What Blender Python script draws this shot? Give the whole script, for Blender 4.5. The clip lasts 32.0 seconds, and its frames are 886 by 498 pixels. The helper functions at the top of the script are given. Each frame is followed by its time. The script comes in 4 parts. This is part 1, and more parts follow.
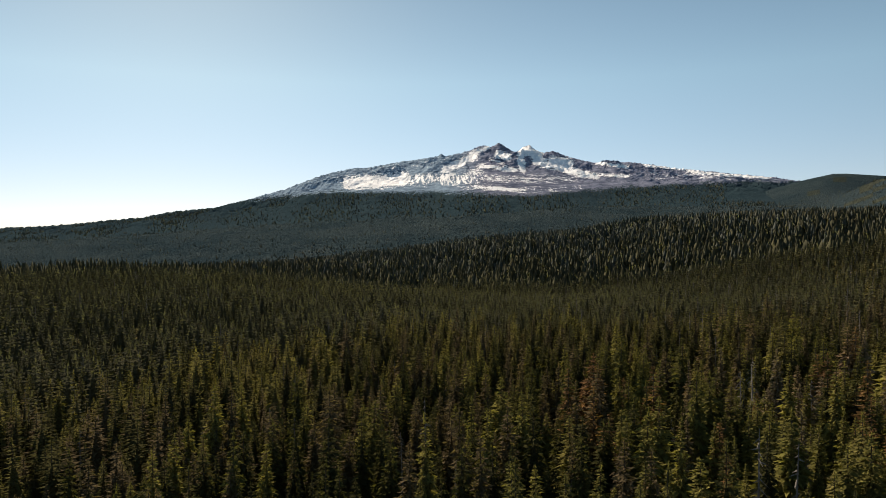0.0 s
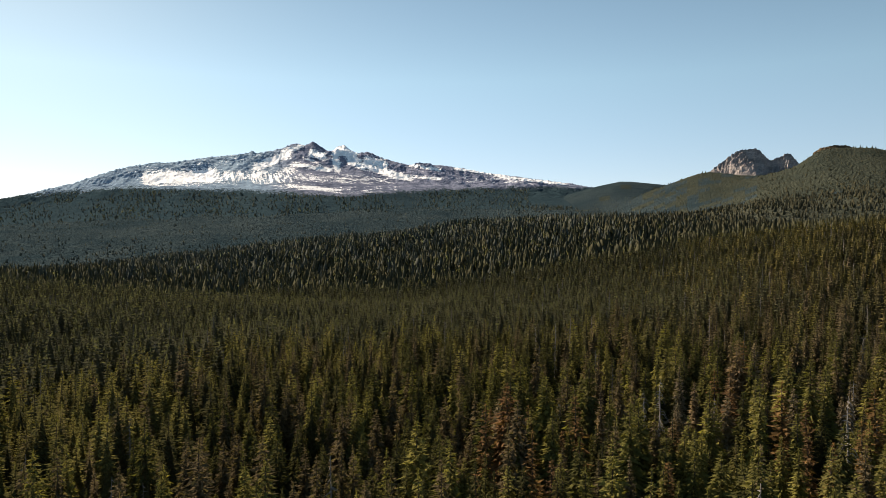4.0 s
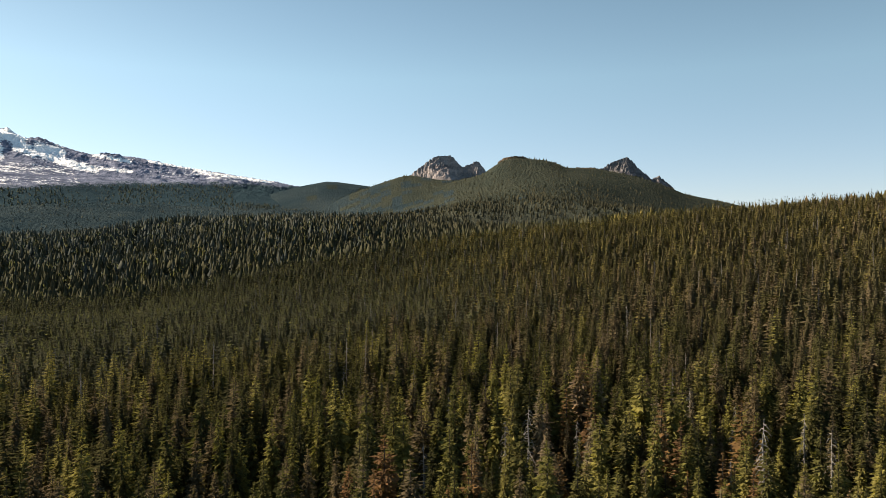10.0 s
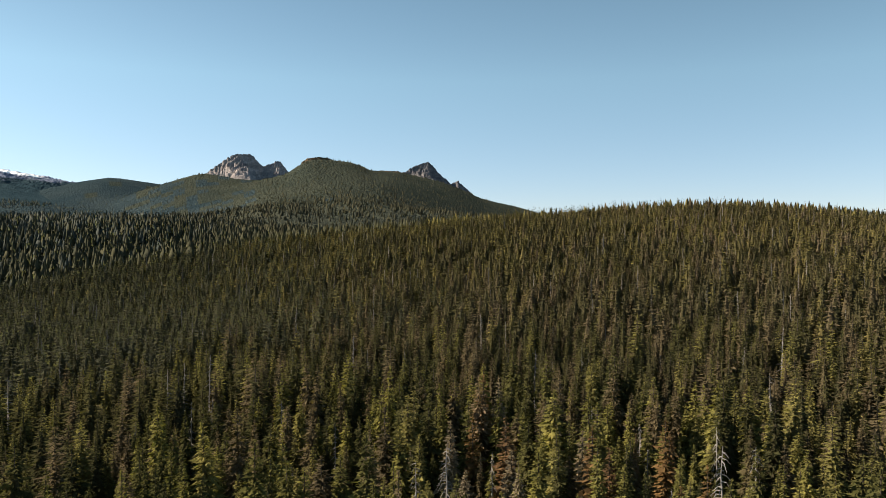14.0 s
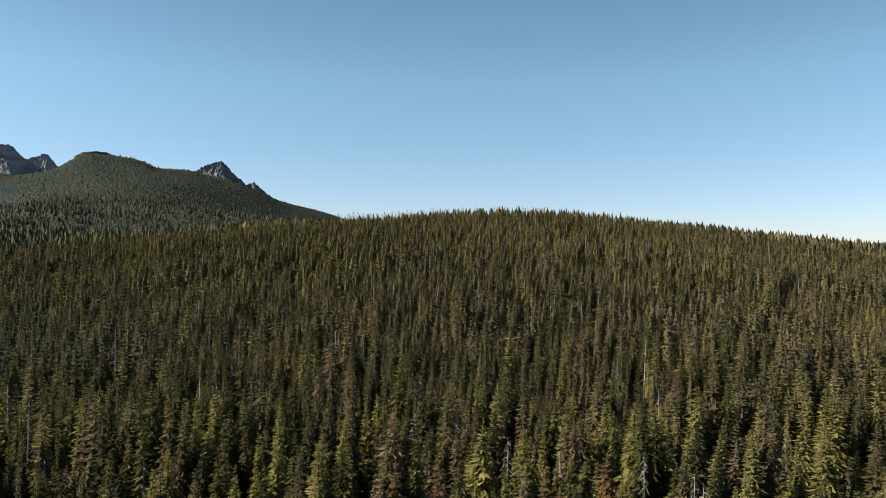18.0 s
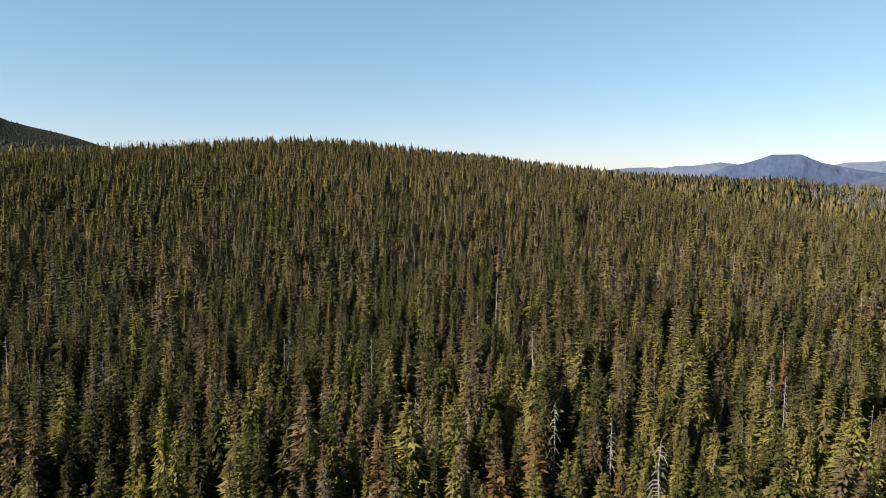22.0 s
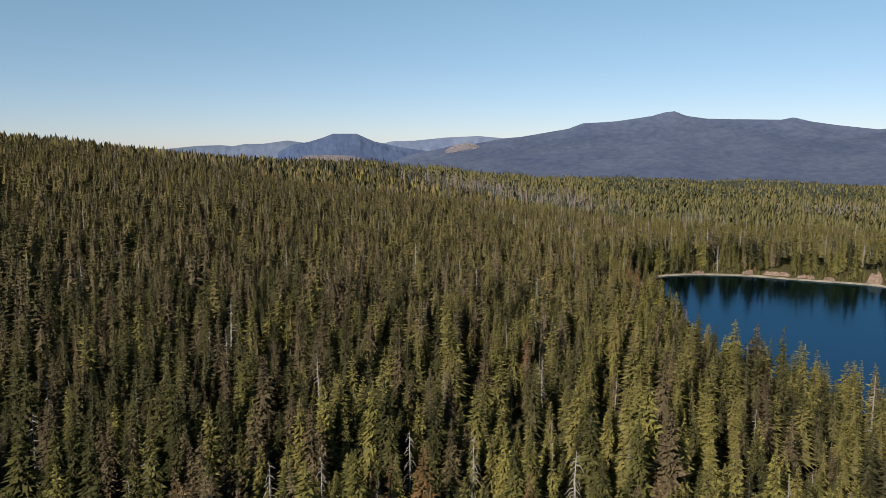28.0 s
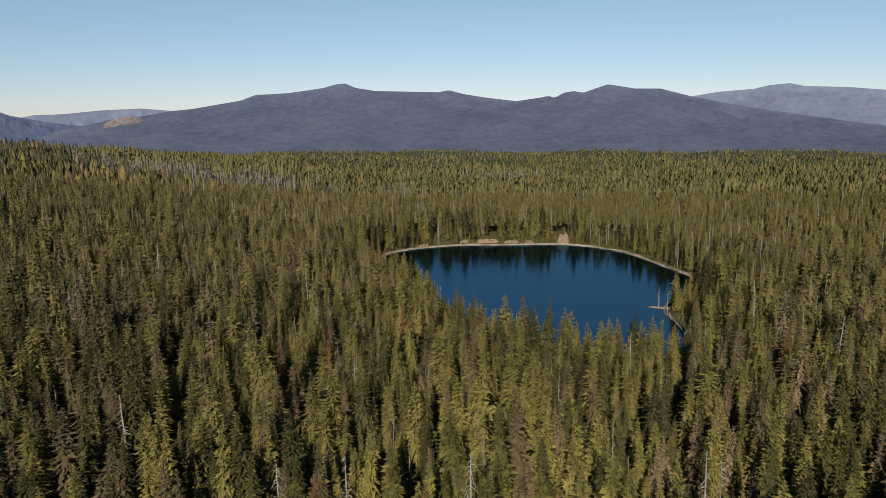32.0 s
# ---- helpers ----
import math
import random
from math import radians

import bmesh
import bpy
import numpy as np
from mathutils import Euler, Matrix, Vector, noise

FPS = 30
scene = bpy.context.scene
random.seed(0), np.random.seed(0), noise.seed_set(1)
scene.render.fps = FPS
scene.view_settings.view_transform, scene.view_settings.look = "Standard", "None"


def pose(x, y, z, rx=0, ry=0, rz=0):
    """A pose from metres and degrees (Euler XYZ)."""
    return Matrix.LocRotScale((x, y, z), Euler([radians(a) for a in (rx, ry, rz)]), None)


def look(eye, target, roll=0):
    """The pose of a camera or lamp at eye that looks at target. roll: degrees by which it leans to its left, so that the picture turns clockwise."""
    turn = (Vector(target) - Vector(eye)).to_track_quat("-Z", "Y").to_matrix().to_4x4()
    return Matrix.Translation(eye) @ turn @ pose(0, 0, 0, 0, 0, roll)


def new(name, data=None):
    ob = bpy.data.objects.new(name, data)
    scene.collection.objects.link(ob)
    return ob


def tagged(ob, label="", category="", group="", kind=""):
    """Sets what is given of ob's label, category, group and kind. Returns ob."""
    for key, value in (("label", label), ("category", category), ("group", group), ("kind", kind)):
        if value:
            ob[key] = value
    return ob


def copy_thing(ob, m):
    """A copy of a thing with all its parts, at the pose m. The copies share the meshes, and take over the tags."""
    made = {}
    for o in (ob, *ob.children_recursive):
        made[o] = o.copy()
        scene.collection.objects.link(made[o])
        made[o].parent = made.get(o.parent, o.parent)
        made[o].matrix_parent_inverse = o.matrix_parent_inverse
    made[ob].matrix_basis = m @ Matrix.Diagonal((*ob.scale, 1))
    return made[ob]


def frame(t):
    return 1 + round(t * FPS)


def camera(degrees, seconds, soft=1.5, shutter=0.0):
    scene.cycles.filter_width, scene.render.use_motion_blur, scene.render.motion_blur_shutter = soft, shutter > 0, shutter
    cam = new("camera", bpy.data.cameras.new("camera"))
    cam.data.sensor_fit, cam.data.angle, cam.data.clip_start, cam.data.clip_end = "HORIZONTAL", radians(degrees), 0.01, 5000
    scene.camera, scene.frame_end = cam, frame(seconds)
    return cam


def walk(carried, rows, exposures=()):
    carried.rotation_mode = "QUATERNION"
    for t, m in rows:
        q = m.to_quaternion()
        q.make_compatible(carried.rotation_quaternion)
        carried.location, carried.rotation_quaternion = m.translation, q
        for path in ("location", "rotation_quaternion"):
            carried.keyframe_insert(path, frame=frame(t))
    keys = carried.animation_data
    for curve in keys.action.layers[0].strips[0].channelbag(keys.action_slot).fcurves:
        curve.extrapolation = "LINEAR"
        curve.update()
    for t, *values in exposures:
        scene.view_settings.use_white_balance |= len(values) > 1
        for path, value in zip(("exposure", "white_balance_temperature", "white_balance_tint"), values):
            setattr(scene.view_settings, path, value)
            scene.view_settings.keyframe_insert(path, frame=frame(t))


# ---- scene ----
# ---------------------------------------------------------------- camera
FOV = 64.31
PATH = [
    (0.0, 0.00, 0.00, 43.00, -0.00, -0.53, -0.42),
    (0.5, -1.78, 2.82, 43.31, 1.86, -0.47, -0.53),
    (1.0, -3.53, 5.62, 43.62, 3.75, -0.51, -0.40),
    (1.5, -5.24, 8.39, 43.96, 5.64, -0.53, -0.38),
    (2.0, -6.89, 11.12, 44.33, 7.50, -0.55, -0.26),
    (2.5, -8.47, 13.82, 44.70, 9.37, -0.56, -0.22),
    (3.0, -10.00, 16.51, 45.05, 11.27, -0.57, -0.22),
    (3.5, -11.47, 19.24, 45.38, 13.21, -0.59, -0.24),
    (5.5, -17.14, 30.34, 46.61, 21.17, -0.66, -0.28),
    (6.0, -18.37, 33.16, 46.97, 23.17, -0.67, -0.23),
    (6.5, -19.44, 36.02, 47.32, 25.15, -0.69, -0.17),
    (7.0, -20.37, 38.92, 47.58, 27.15, -0.73, -0.18),
    (7.5, -21.22, 41.87, 47.73, 29.12, -0.76, -0.20),
    (8.0, -21.97, 44.85, 47.78, 31.10, -0.77, -0.17),
    (8.5, -22.62, 47.83, 47.77, 33.09, -0.78, -0.19),
    (9.0, -23.16, 50.81, 47.70, 35.09, -0.80, -0.16),
    (9.5, -23.60, 53.79, 47.62, 37.08, -0.80, -0.18),
    (10.0, -23.94, 56.77, 47.56, 39.06, -0.79, -0.19),
    (10.5, -24.18, 59.76, 47.55, 41.04, -0.78, -0.21),
    (11.0, -24.30, 62.76, 47.61, 43.01, -0.79, -0.22),
    (11.5, -24.30, 65.78, 47.74, 45.06, -0.80, -0.07),
    (12.0, -24.19, 68.83, 47.93, 47.12, -0.78, 0.03),
    (12.5, -23.96, 71.90, 48.17, 49.12, -0.76, 0.00),
    (13.0, -23.66, 75.00, 48.42, 51.19, -0.73, -0.02),
    (13.5, -23.30, 78.11, 48.67, 53.19, -0.69, -0.06),
    (14.0, -22.92, 81.22, 48.94, 55.23, -0.66, -0.05),
    (14.5, -22.51, 84.33, 49.24, 57.25, -0.62, -0.01),
    (16.5, -20.81, 96.68, 50.55, 65.35, -0.31, 0.23),
    (17.0, -20.35, 99.71, 50.87, 67.37, -0.25, 0.17),
    (17.5, -19.84, 102.66, 51.20, 69.44, -0.27, 0.15),
    (18.0, -19.29, 105.55, 51.58, 71.79, -0.38, 0.18),
    (18.5, -18.72, 108.37, 52.00, 74.13, -0.83, 0.03),
    (19.0, -18.11, 111.15, 52.45, 76.50, -1.59, 0.07),
    (19.5, -17.48, 113.93, 52.94, 78.87, -2.39, 0.11),
    (20.0, -16.82, 116.76, 53.46, 81.24, -3.19, 0.15),
    (20.5, -16.14, 119.66, 54.00, 83.54, -4.00, 0.22),
    (21.0, -15.43, 122.66, 54.56, 85.80, -4.81, 0.17),
    (21.5, -14.68, 125.78, 55.14, 88.09, -5.61, 0.16),
    (22.0, -13.88, 129.00, 55.72, 90.37, -6.31, 0.11),
    (22.5, -13.00, 132.30, 56.30, 92.74, -6.88, 0.04),
    (23.0, -12.01, 135.63, 56.90, 95.36, -7.26, 0.04),
    (23.5, -10.89, 138.97, 57.54, 98.20, -7.48, 0.09),
    (24.0, -9.63, 142.32, 58.20, 101.19, -7.62, 0.11),
    (24.5, -8.21, 145.66, 58.87, 104.14, -7.76, 0.12),
    (25.0, -6.64, 148.93, 59.55, 107.03, -7.87, 0.08),
    (25.5, -4.92, 152.08, 60.21, 110.03, -7.89, 0.11),
    (27.5, 2.47, 164.19, 62.75, 121.56, -8.12, -0.00),
    (28.0, 4.53, 167.07, 63.47, 124.52, -8.14, 0.00),
    (28.5, 6.77, 169.76, 64.25, 127.39, -8.16, -0.02),
    (29.0, 9.15, 172.28, 65.09, 130.41, -8.18, -0.12),
    (29.5, 11.68, 174.62, 65.96, 133.96, -8.47, -0.27),
    (30.0, 14.31, 176.79, 66.79, 137.47, -8.90, -0.36),
    (30.5, 17.00, 178.77, 67.59, 140.94, -9.35, -0.41),
    (31.0, 19.72, 180.57, 68.36, 144.47, -9.77, -0.44),
    (31.5, 22.46, 182.27, 69.10, 147.82, -10.19, -0.65),
    (32.0, 25.19, 183.92, 69.83, 150.36, -10.59, -0.68),
]
cam = camera(FOV, 32.0, soft=0.5)
walk(cam, [(t, pose(x, y, z, 90 + pitch, 0, -yaw) @ pose(0, 0, 0, 0, 0, roll)) for t, x, y, z, yaw, pitch, roll in PATH],
     exposures=[(0, 0.88, 8050, 14), (6, 1.35, 8250, 15), (13, 1.38, 7850, 12), (17, 1.29, 7050, 10), (20, 1.22, 6800, 10), (23, 1.34, 7350, 12), (25, 1.22, 7050, 12), (29.5, 0.7, 6900, 11), (32, 0.68, 7350, 12)])

# ---------------------------------------------------------------- light
SUN_HEADING, SUN_HEIGHT = -21.0, 31.0
world = bpy.data.worlds.new("world")
scene.world = world
world.use_nodes = True
nt = world.node_tree
sky = nt.nodes.new("ShaderNodeTexSky")
sky.sky_type = "NISHITA"
sky.sun_disc = False
sky.sun_elevation = radians(SUN_HEIGHT)
sky.sun_rotation = radians(SUN_HEADING)
sky.altitude = 1800
sky.air_density, sky.dust_density, sky.ozone_density = 0.8, 0.55, 1.5
nt.nodes["Background"].inputs["Strength"].default_value = 0.06
grade = nt.nodes.new("ShaderNodeMix")
grade.data_type, grade.blend_type = "RGBA", "MULTIPLY"
grade.inputs[0].default_value = 1.0
up = nt.nodes.new("ShaderNodeTexCoord")
high = nt.nodes.new("ShaderNodeSeparateXYZ")
nt.links.new(up.outputs["Generated"], high.inputs[0])
tint = nt.nodes.new("ShaderNodeValToRGB")
tint.color_ramp.elements[0].color = (0.77, 0.72, 0.82, 1)
tint.color_ramp.elements[1].position = 0.22
tint.color_ramp.elements[1].color = (1.02, 1.14, 1.02, 1)
zenith = tint.color_ramp.elements.new(0.65)
zenith.color = (0.42, 0.58, 0.59, 1)
nt.links.new(high.outputs["Z"], tint.inputs["Fac"])
nt.links.new(tint.outputs["Color"], grade.inputs[7])
nt.links.new(sky.outputs["Color"], grade.inputs[6])
veil = nt.nodes.new("ShaderNodeMix")      # light scattered more than once in the clear air
veil.data_type, veil.blend_type = "RGBA", "ADD"
veil.inputs[0].default_value = 1.0
veil.inputs[7].default_value = (0.2, 0.52, 0.78, 1)
nt.links.new(grade.outputs[2], veil.inputs[6])
nt.links.new(veil.outputs[2], nt.nodes["Background"].inputs["Color"])
lamp = bpy.data.lights.new("sun", "SUN")
lamp.energy, lamp.angle, lamp.color = 5.3, radians(0.5), (1.0, 0.94, 0.84)
sun = new("sun", lamp)
to_sun = Vector((math.sin(radians(SUN_HEADING)) * math.cos(radians(SUN_HEIGHT)),
                 math.cos(radians(SUN_HEADING)) * math.cos(radians(SUN_HEIGHT)), math.sin(radians(SUN_HEIGHT))))
sun.matrix_world = look(to_sun * 100, (0, 0, 0))


# ---------------------------------------------------------------- materials
def material(name):
    m = bpy.data.materials.new(name)
    m.use_nodes = True
    bsdf = m.node_tree.nodes["Principled BSDF"]
    bsdf.inputs["Specular IOR Level"].default_value = 0.0
    return m, m.node_tree, bsdf


def node(nt, kind, **inputs):
    n = nt.nodes.new(kind)
    for k, v in inputs.items():
        n.inputs[k.replace("_", " ")].default_value = v
    return n


def coords(nt, scale=(1, 1, 1), space="Object"):
    tc = nt.nodes.new("ShaderNodeTexCoord")
    mp = nt.nodes.new("ShaderNodeMapping")
    mp.inputs["Scale"].default_value = scale
    nt.links.new(tc.outputs[space], mp.inputs["Vector"])
    return mp.outputs["Vector"]


def noise_node(nt, vec, scale, detail=4.0, rough=0.55):
    n = node(nt, "ShaderNodeTexNoise", Scale=scale, Detail=detail, Roughness=rough)
    nt.links.new(vec, n.inputs["Vector"])
    return n.outputs["Fac"]


def ramp(nt, fac, stops, interpolation="LINEAR"):
    r = nt.nodes.new("ShaderNodeValToRGB")
    r.color_ramp.interpolation = interpolation
    el = r.color_ramp.elements
    while len(el) < len(stops):
        el.new(0.5)
    for e, (p, c) in zip(el, stops):
        e.position = p
        e.color = (*c, 1) if len(c) == 3 else c
    nt.links.new(fac, r.inputs["Fac"])
    return r.outputs["Color"]


def mix(nt, fac, a, b, mode="MIX"):
    m = nt.nodes.new("ShaderNodeMix")
    m.data_type, m.blend_type = "RGBA", mode
    for sock, v in ((m.inputs[0], fac), (m.inputs[6], a), (m.inputs[7], b)):
        if hasattr(v, "default_value"):
            nt.links.new(v, sock)
        elif isinstance(v, tuple):
            sock.default_value = (*v, 1)
        else:
            sock.default_value = v
    return m.outputs[2]


def maths(nt, op, a, b=0.0):
    m = nt.nodes.new("ShaderNodeMath")
    m.operation = op
    for sock, v in ((m.inputs[0], a), (m.inputs[1], b)):
        if hasattr(v, "default_value"):
            nt.links.new(v, sock)
        else:
            sock.default_value = v
    return m.outputs[0]


def bump(nt, bsdf, height, strength, distance):
    b = node(nt, "ShaderNodeBump", Strength=strength, Distance=distance)
    nt.links.new(height, b.inputs["Height"])
    nt.links.new(b.outputs["Normal"], bsdf.inputs["Normal"])


def foliage(name, stops, single=False, grain=1.8, through_light=0.3, vary=0.8):
    """Needles: the colour changes from tree to tree and in tufts."""
    m, nt, bsdf = material(name)
    if single:
        rnd = nt.nodes.new("ShaderNodeObjectInfo").outputs["Random"]
    else:
        tone = nt.nodes.new("ShaderNodeAttribute")
        tone.attribute_name = "tone"
        rnd = tone.outputs["Fac"]
    col = ramp(nt, rnd, stops)
    vec = coords(nt)
    tuft = maths(nt, "ADD", maths(nt, "MULTIPLY", noise_node(nt, vec, grain, 3.0), 0.5), maths(nt, "MULTIPLY", noise_node(nt, vec, grain * 4.5, 3.0), 0.5))
    col = mix(nt, ramp(nt, tuft, [(0.4, (0, 0, 0)), (0.6, (1, 1, 1))]), mix(nt, vary, col, (0.5, 0.52, 0.55), "MULTIPLY"), mix(nt, vary, col, (1.5, 1.45, 1.36), "MULTIPLY"))
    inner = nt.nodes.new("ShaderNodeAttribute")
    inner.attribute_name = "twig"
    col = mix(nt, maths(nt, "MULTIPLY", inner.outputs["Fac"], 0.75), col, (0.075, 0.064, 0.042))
    nt.links.new(col, bsdf.inputs["Base Color"])
    bsdf.inputs["Roughness"].default_value = 0.75
    trans = nt.nodes.new("ShaderNodeBsdfTranslucent")
    nt.links.new(mix(nt, 1.0, col, (1.05, 1.12, 0.6), "MULTIPLY"), trans.inputs["Color"])
    both = node(nt, "ShaderNodeMixShader", Fac=through_light)
    nt.links.new(bsdf.outputs[0], both.inputs[1])
    nt.links.new(trans.outputs[0], both.inputs[2])
    nt.links.new(both.outputs[0], nt.nodes["Material Output"].inputs["Surface"])
    return m


GREENS = [(0.0, (0.036, 0.037, 0.018)), (0.22, (0.076, 0.074, 0.028)), (0.45, (0.136, 0.126, 0.041)), (0.66, (0.16, 0.145, 0.048)), (0.79, (0.152, 0.133, 0.052)),
          (0.82, (0.066, 0.053, 0.033)), (0.9, (0.132, 0.103, 0.064)), (0.96, (0.175, 0.14, 0.098)), (1.0, (0.165, 0.092, 0.046))]
BEYOND = [(0.0, (0.036, 0.035, 0.018)), (0.3, (0.08, 0.074, 0.03)), (0.62, (0.142, 0.121, 0.04)), (0.8, (0.13, 0.108, 0.042)), (0.86, (0.088, 0.068, 0.043)), (1.0, (0.155, 0.116, 0.077))]
# the next three: needle colours with distance haze painted in, bluest farthest off
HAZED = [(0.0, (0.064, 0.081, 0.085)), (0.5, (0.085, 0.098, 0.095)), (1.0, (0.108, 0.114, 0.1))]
HALF_HAZED = [(0.0, (0.057, 0.062, 0.046)), (0.5, (0.076, 0.079, 0.054)), (1.0, (0.096, 0.093, 0.059))]
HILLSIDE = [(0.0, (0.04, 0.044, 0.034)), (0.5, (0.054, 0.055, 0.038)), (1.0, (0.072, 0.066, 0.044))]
PINES = [(0.0, (0.061, 0.063, 0.023)), (0.4, (0.096, 0.089, 0.026)), (0.8, (0.132, 0.113, 0.032)), (1.0, (0.133, 0.100, 0.054))]
FAR_PINES = [(0.0, (0.047, 0.051, 0.028)), (0.4, (0.079, 0.077, 0.034)), (0.8, (0.110, 0.098, 0.040)), (1.0, (0.112, 0.088, 0.057))]
needles_pine = foliage("pine_needles", PINES, through_light=0.18)
needles_pine_far = foliage("needles_of_the_far_pines", FAR_PINES, through_light=0.16, vary=0.5)
needles_beyond = foliage("needles_of_the_far_trees", BEYOND, through_light=0.18, vary=0.5)
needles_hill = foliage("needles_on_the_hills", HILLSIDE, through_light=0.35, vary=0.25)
needles_hazed = foliage("haze_tinted_needles", HAZED, through_light=0.5, vary=0.2)
needles_half_hazed = foliage("half_haze_tinted_needles", HALF_HAZED, through_light=0.45, vary=0.25)
needles = foliage("needles", GREENS)
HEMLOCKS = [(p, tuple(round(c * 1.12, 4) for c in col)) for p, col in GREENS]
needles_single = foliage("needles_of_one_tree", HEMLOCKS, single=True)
needles_brown = foliage("browned_needles", [(0.0, (0.12, 0.072, 0.04)), (1.0, (0.165, 0.1, 0.045))], single=True)


def bark_material(name, a, b):
    m, nt, bsdf = material(name)
    vec = coords(nt, (3, 3, 0.5))
    f = noise_node(nt, vec, 2.0, 5.0)
    nt.links.new(ramp(nt, f, [(0.3, a), (0.7, b)]), bsdf.inputs["Base Color"])
    bsdf.inputs["Roughness"].default_value = 0.9
    bump(nt, bsdf, f, 0.6, 0.05)
    return m


bark = bark_material("bark", (0.035, 0.029, 0.024), (0.095, 0.08, 0.066))
dead_wood = bark_material("weathered_dead_wood", (0.13, 0.117, 0.104), (0.26, 0.237, 0.214))


bleached_wood = bark_material("bleached_dead_wood", (0.13, 0.12, 0.11), (0.27, 0.25, 0.235))
grey_wood = bark_material("grey_dead_stems", (0.1, 0.092, 0.084), (0.2, 0.184, 0.17))


stand_wood = bark_material("purplish_grey_dead_stems", (0.105, 0.092, 0.088), (0.19, 0.165, 0.156))


def ground_material():
    m, nt, bsdf = material("forest_floor")
    vec = coords(nt)
    f = noise_node(nt, vec, 0.09, 6.0)
    g = noise_node(nt, vec, 1.7, 5.0)
    col = mix(nt, f, (0.035, 0.032, 0.018), (0.06, 0.058, 0.024))
    col = mix(nt, ramp(nt, g, [(0.5, (0, 0, 0)), (0.75, (1, 1, 1))]), col, (0.11, 0.085, 0.055))
    nt.links.new(col, bsdf.inputs["Base Color"])
    bsdf.inputs["Roughness"].default_value = 0.95
    bump(nt, bsdf, g, 0.8, 0.4)
    return m


def woods_material(name, dark, light, scale=0.11, relief=6.0, mottle=1.0):
    """Closed conifer canopy too far off to tell the trees apart."""
    m, nt, bsdf = material(name)
    vec = coords(nt)
    v = nt.nodes.new("ShaderNodeTexVoronoi")
    v.inputs["Scale"].default_value = scale
    nt.links.new(vec, v.inputs["Vector"])
    f = noise_node(nt, vec, 0.004, 5.0)
    g = noise_node(nt, vec, scale * 2.2, 4.0)
    stand = noise_node(nt, vec, 0.02, 5.0, 0.65)
    col = mix(nt, ramp(nt, maths(nt, "ADD", maths(nt, "MULTIPLY", f, 0.5), maths(nt, "MULTIPLY", stand, 0.5)), [(0.38, (0, 0, 0)), (0.62, (1, 1, 1))]), dark, light)
    col = mix(nt, ramp(nt, g, [(0.3, (0, 0, 0)), (0.7, (1, 1, 1))]), mix(nt, mottle, col, (0.5, 0.54, 0.58), "MULTIPLY"), mix(nt, mottle, col, (1.4, 1.34, 1.22), "MULTIPLY"))
    nt.links.new(col, bsdf.inputs["Base Color"])
    bsdf.inputs["Roughness"].default_value = 1.0
    bsdf.inputs["Specular IOR Level"].default_value = 0.0
    h = maths(nt, "SUBTRACT", g, v.outputs["Distance"])
    bump(nt, bsdf, h, 1.0, relief)
    return m


def rock_material(name, a, b, scale=0.02, relief=10.0):
    m, nt, bsdf = material(name)
    vec = coords(nt, (1, 1, 2.2))
    f = noise_node(nt, vec, scale, 8.0, 0.65)
    g = noise_node(nt, vec, scale * 7, 6.0, 0.7)
    col = mix(nt, ramp(nt, f, [(0.35, (0, 0, 0)), (0.65, (1, 1, 1))]), a, b)
    col = mix(nt, ramp(nt, g, [(0.3, (0, 0, 0)), (0.7, (1, 1, 1))]), mix(nt, 1.0, col, (0.6, 0.6, 0.62), "MULTIPLY"), col)
    nt.links.new(col, bsdf.inputs["Base Color"])
    bsdf.inputs["Roughness"].default_value = 0.9
    bump(nt, bsdf, g, 0.8, relief)
    return m


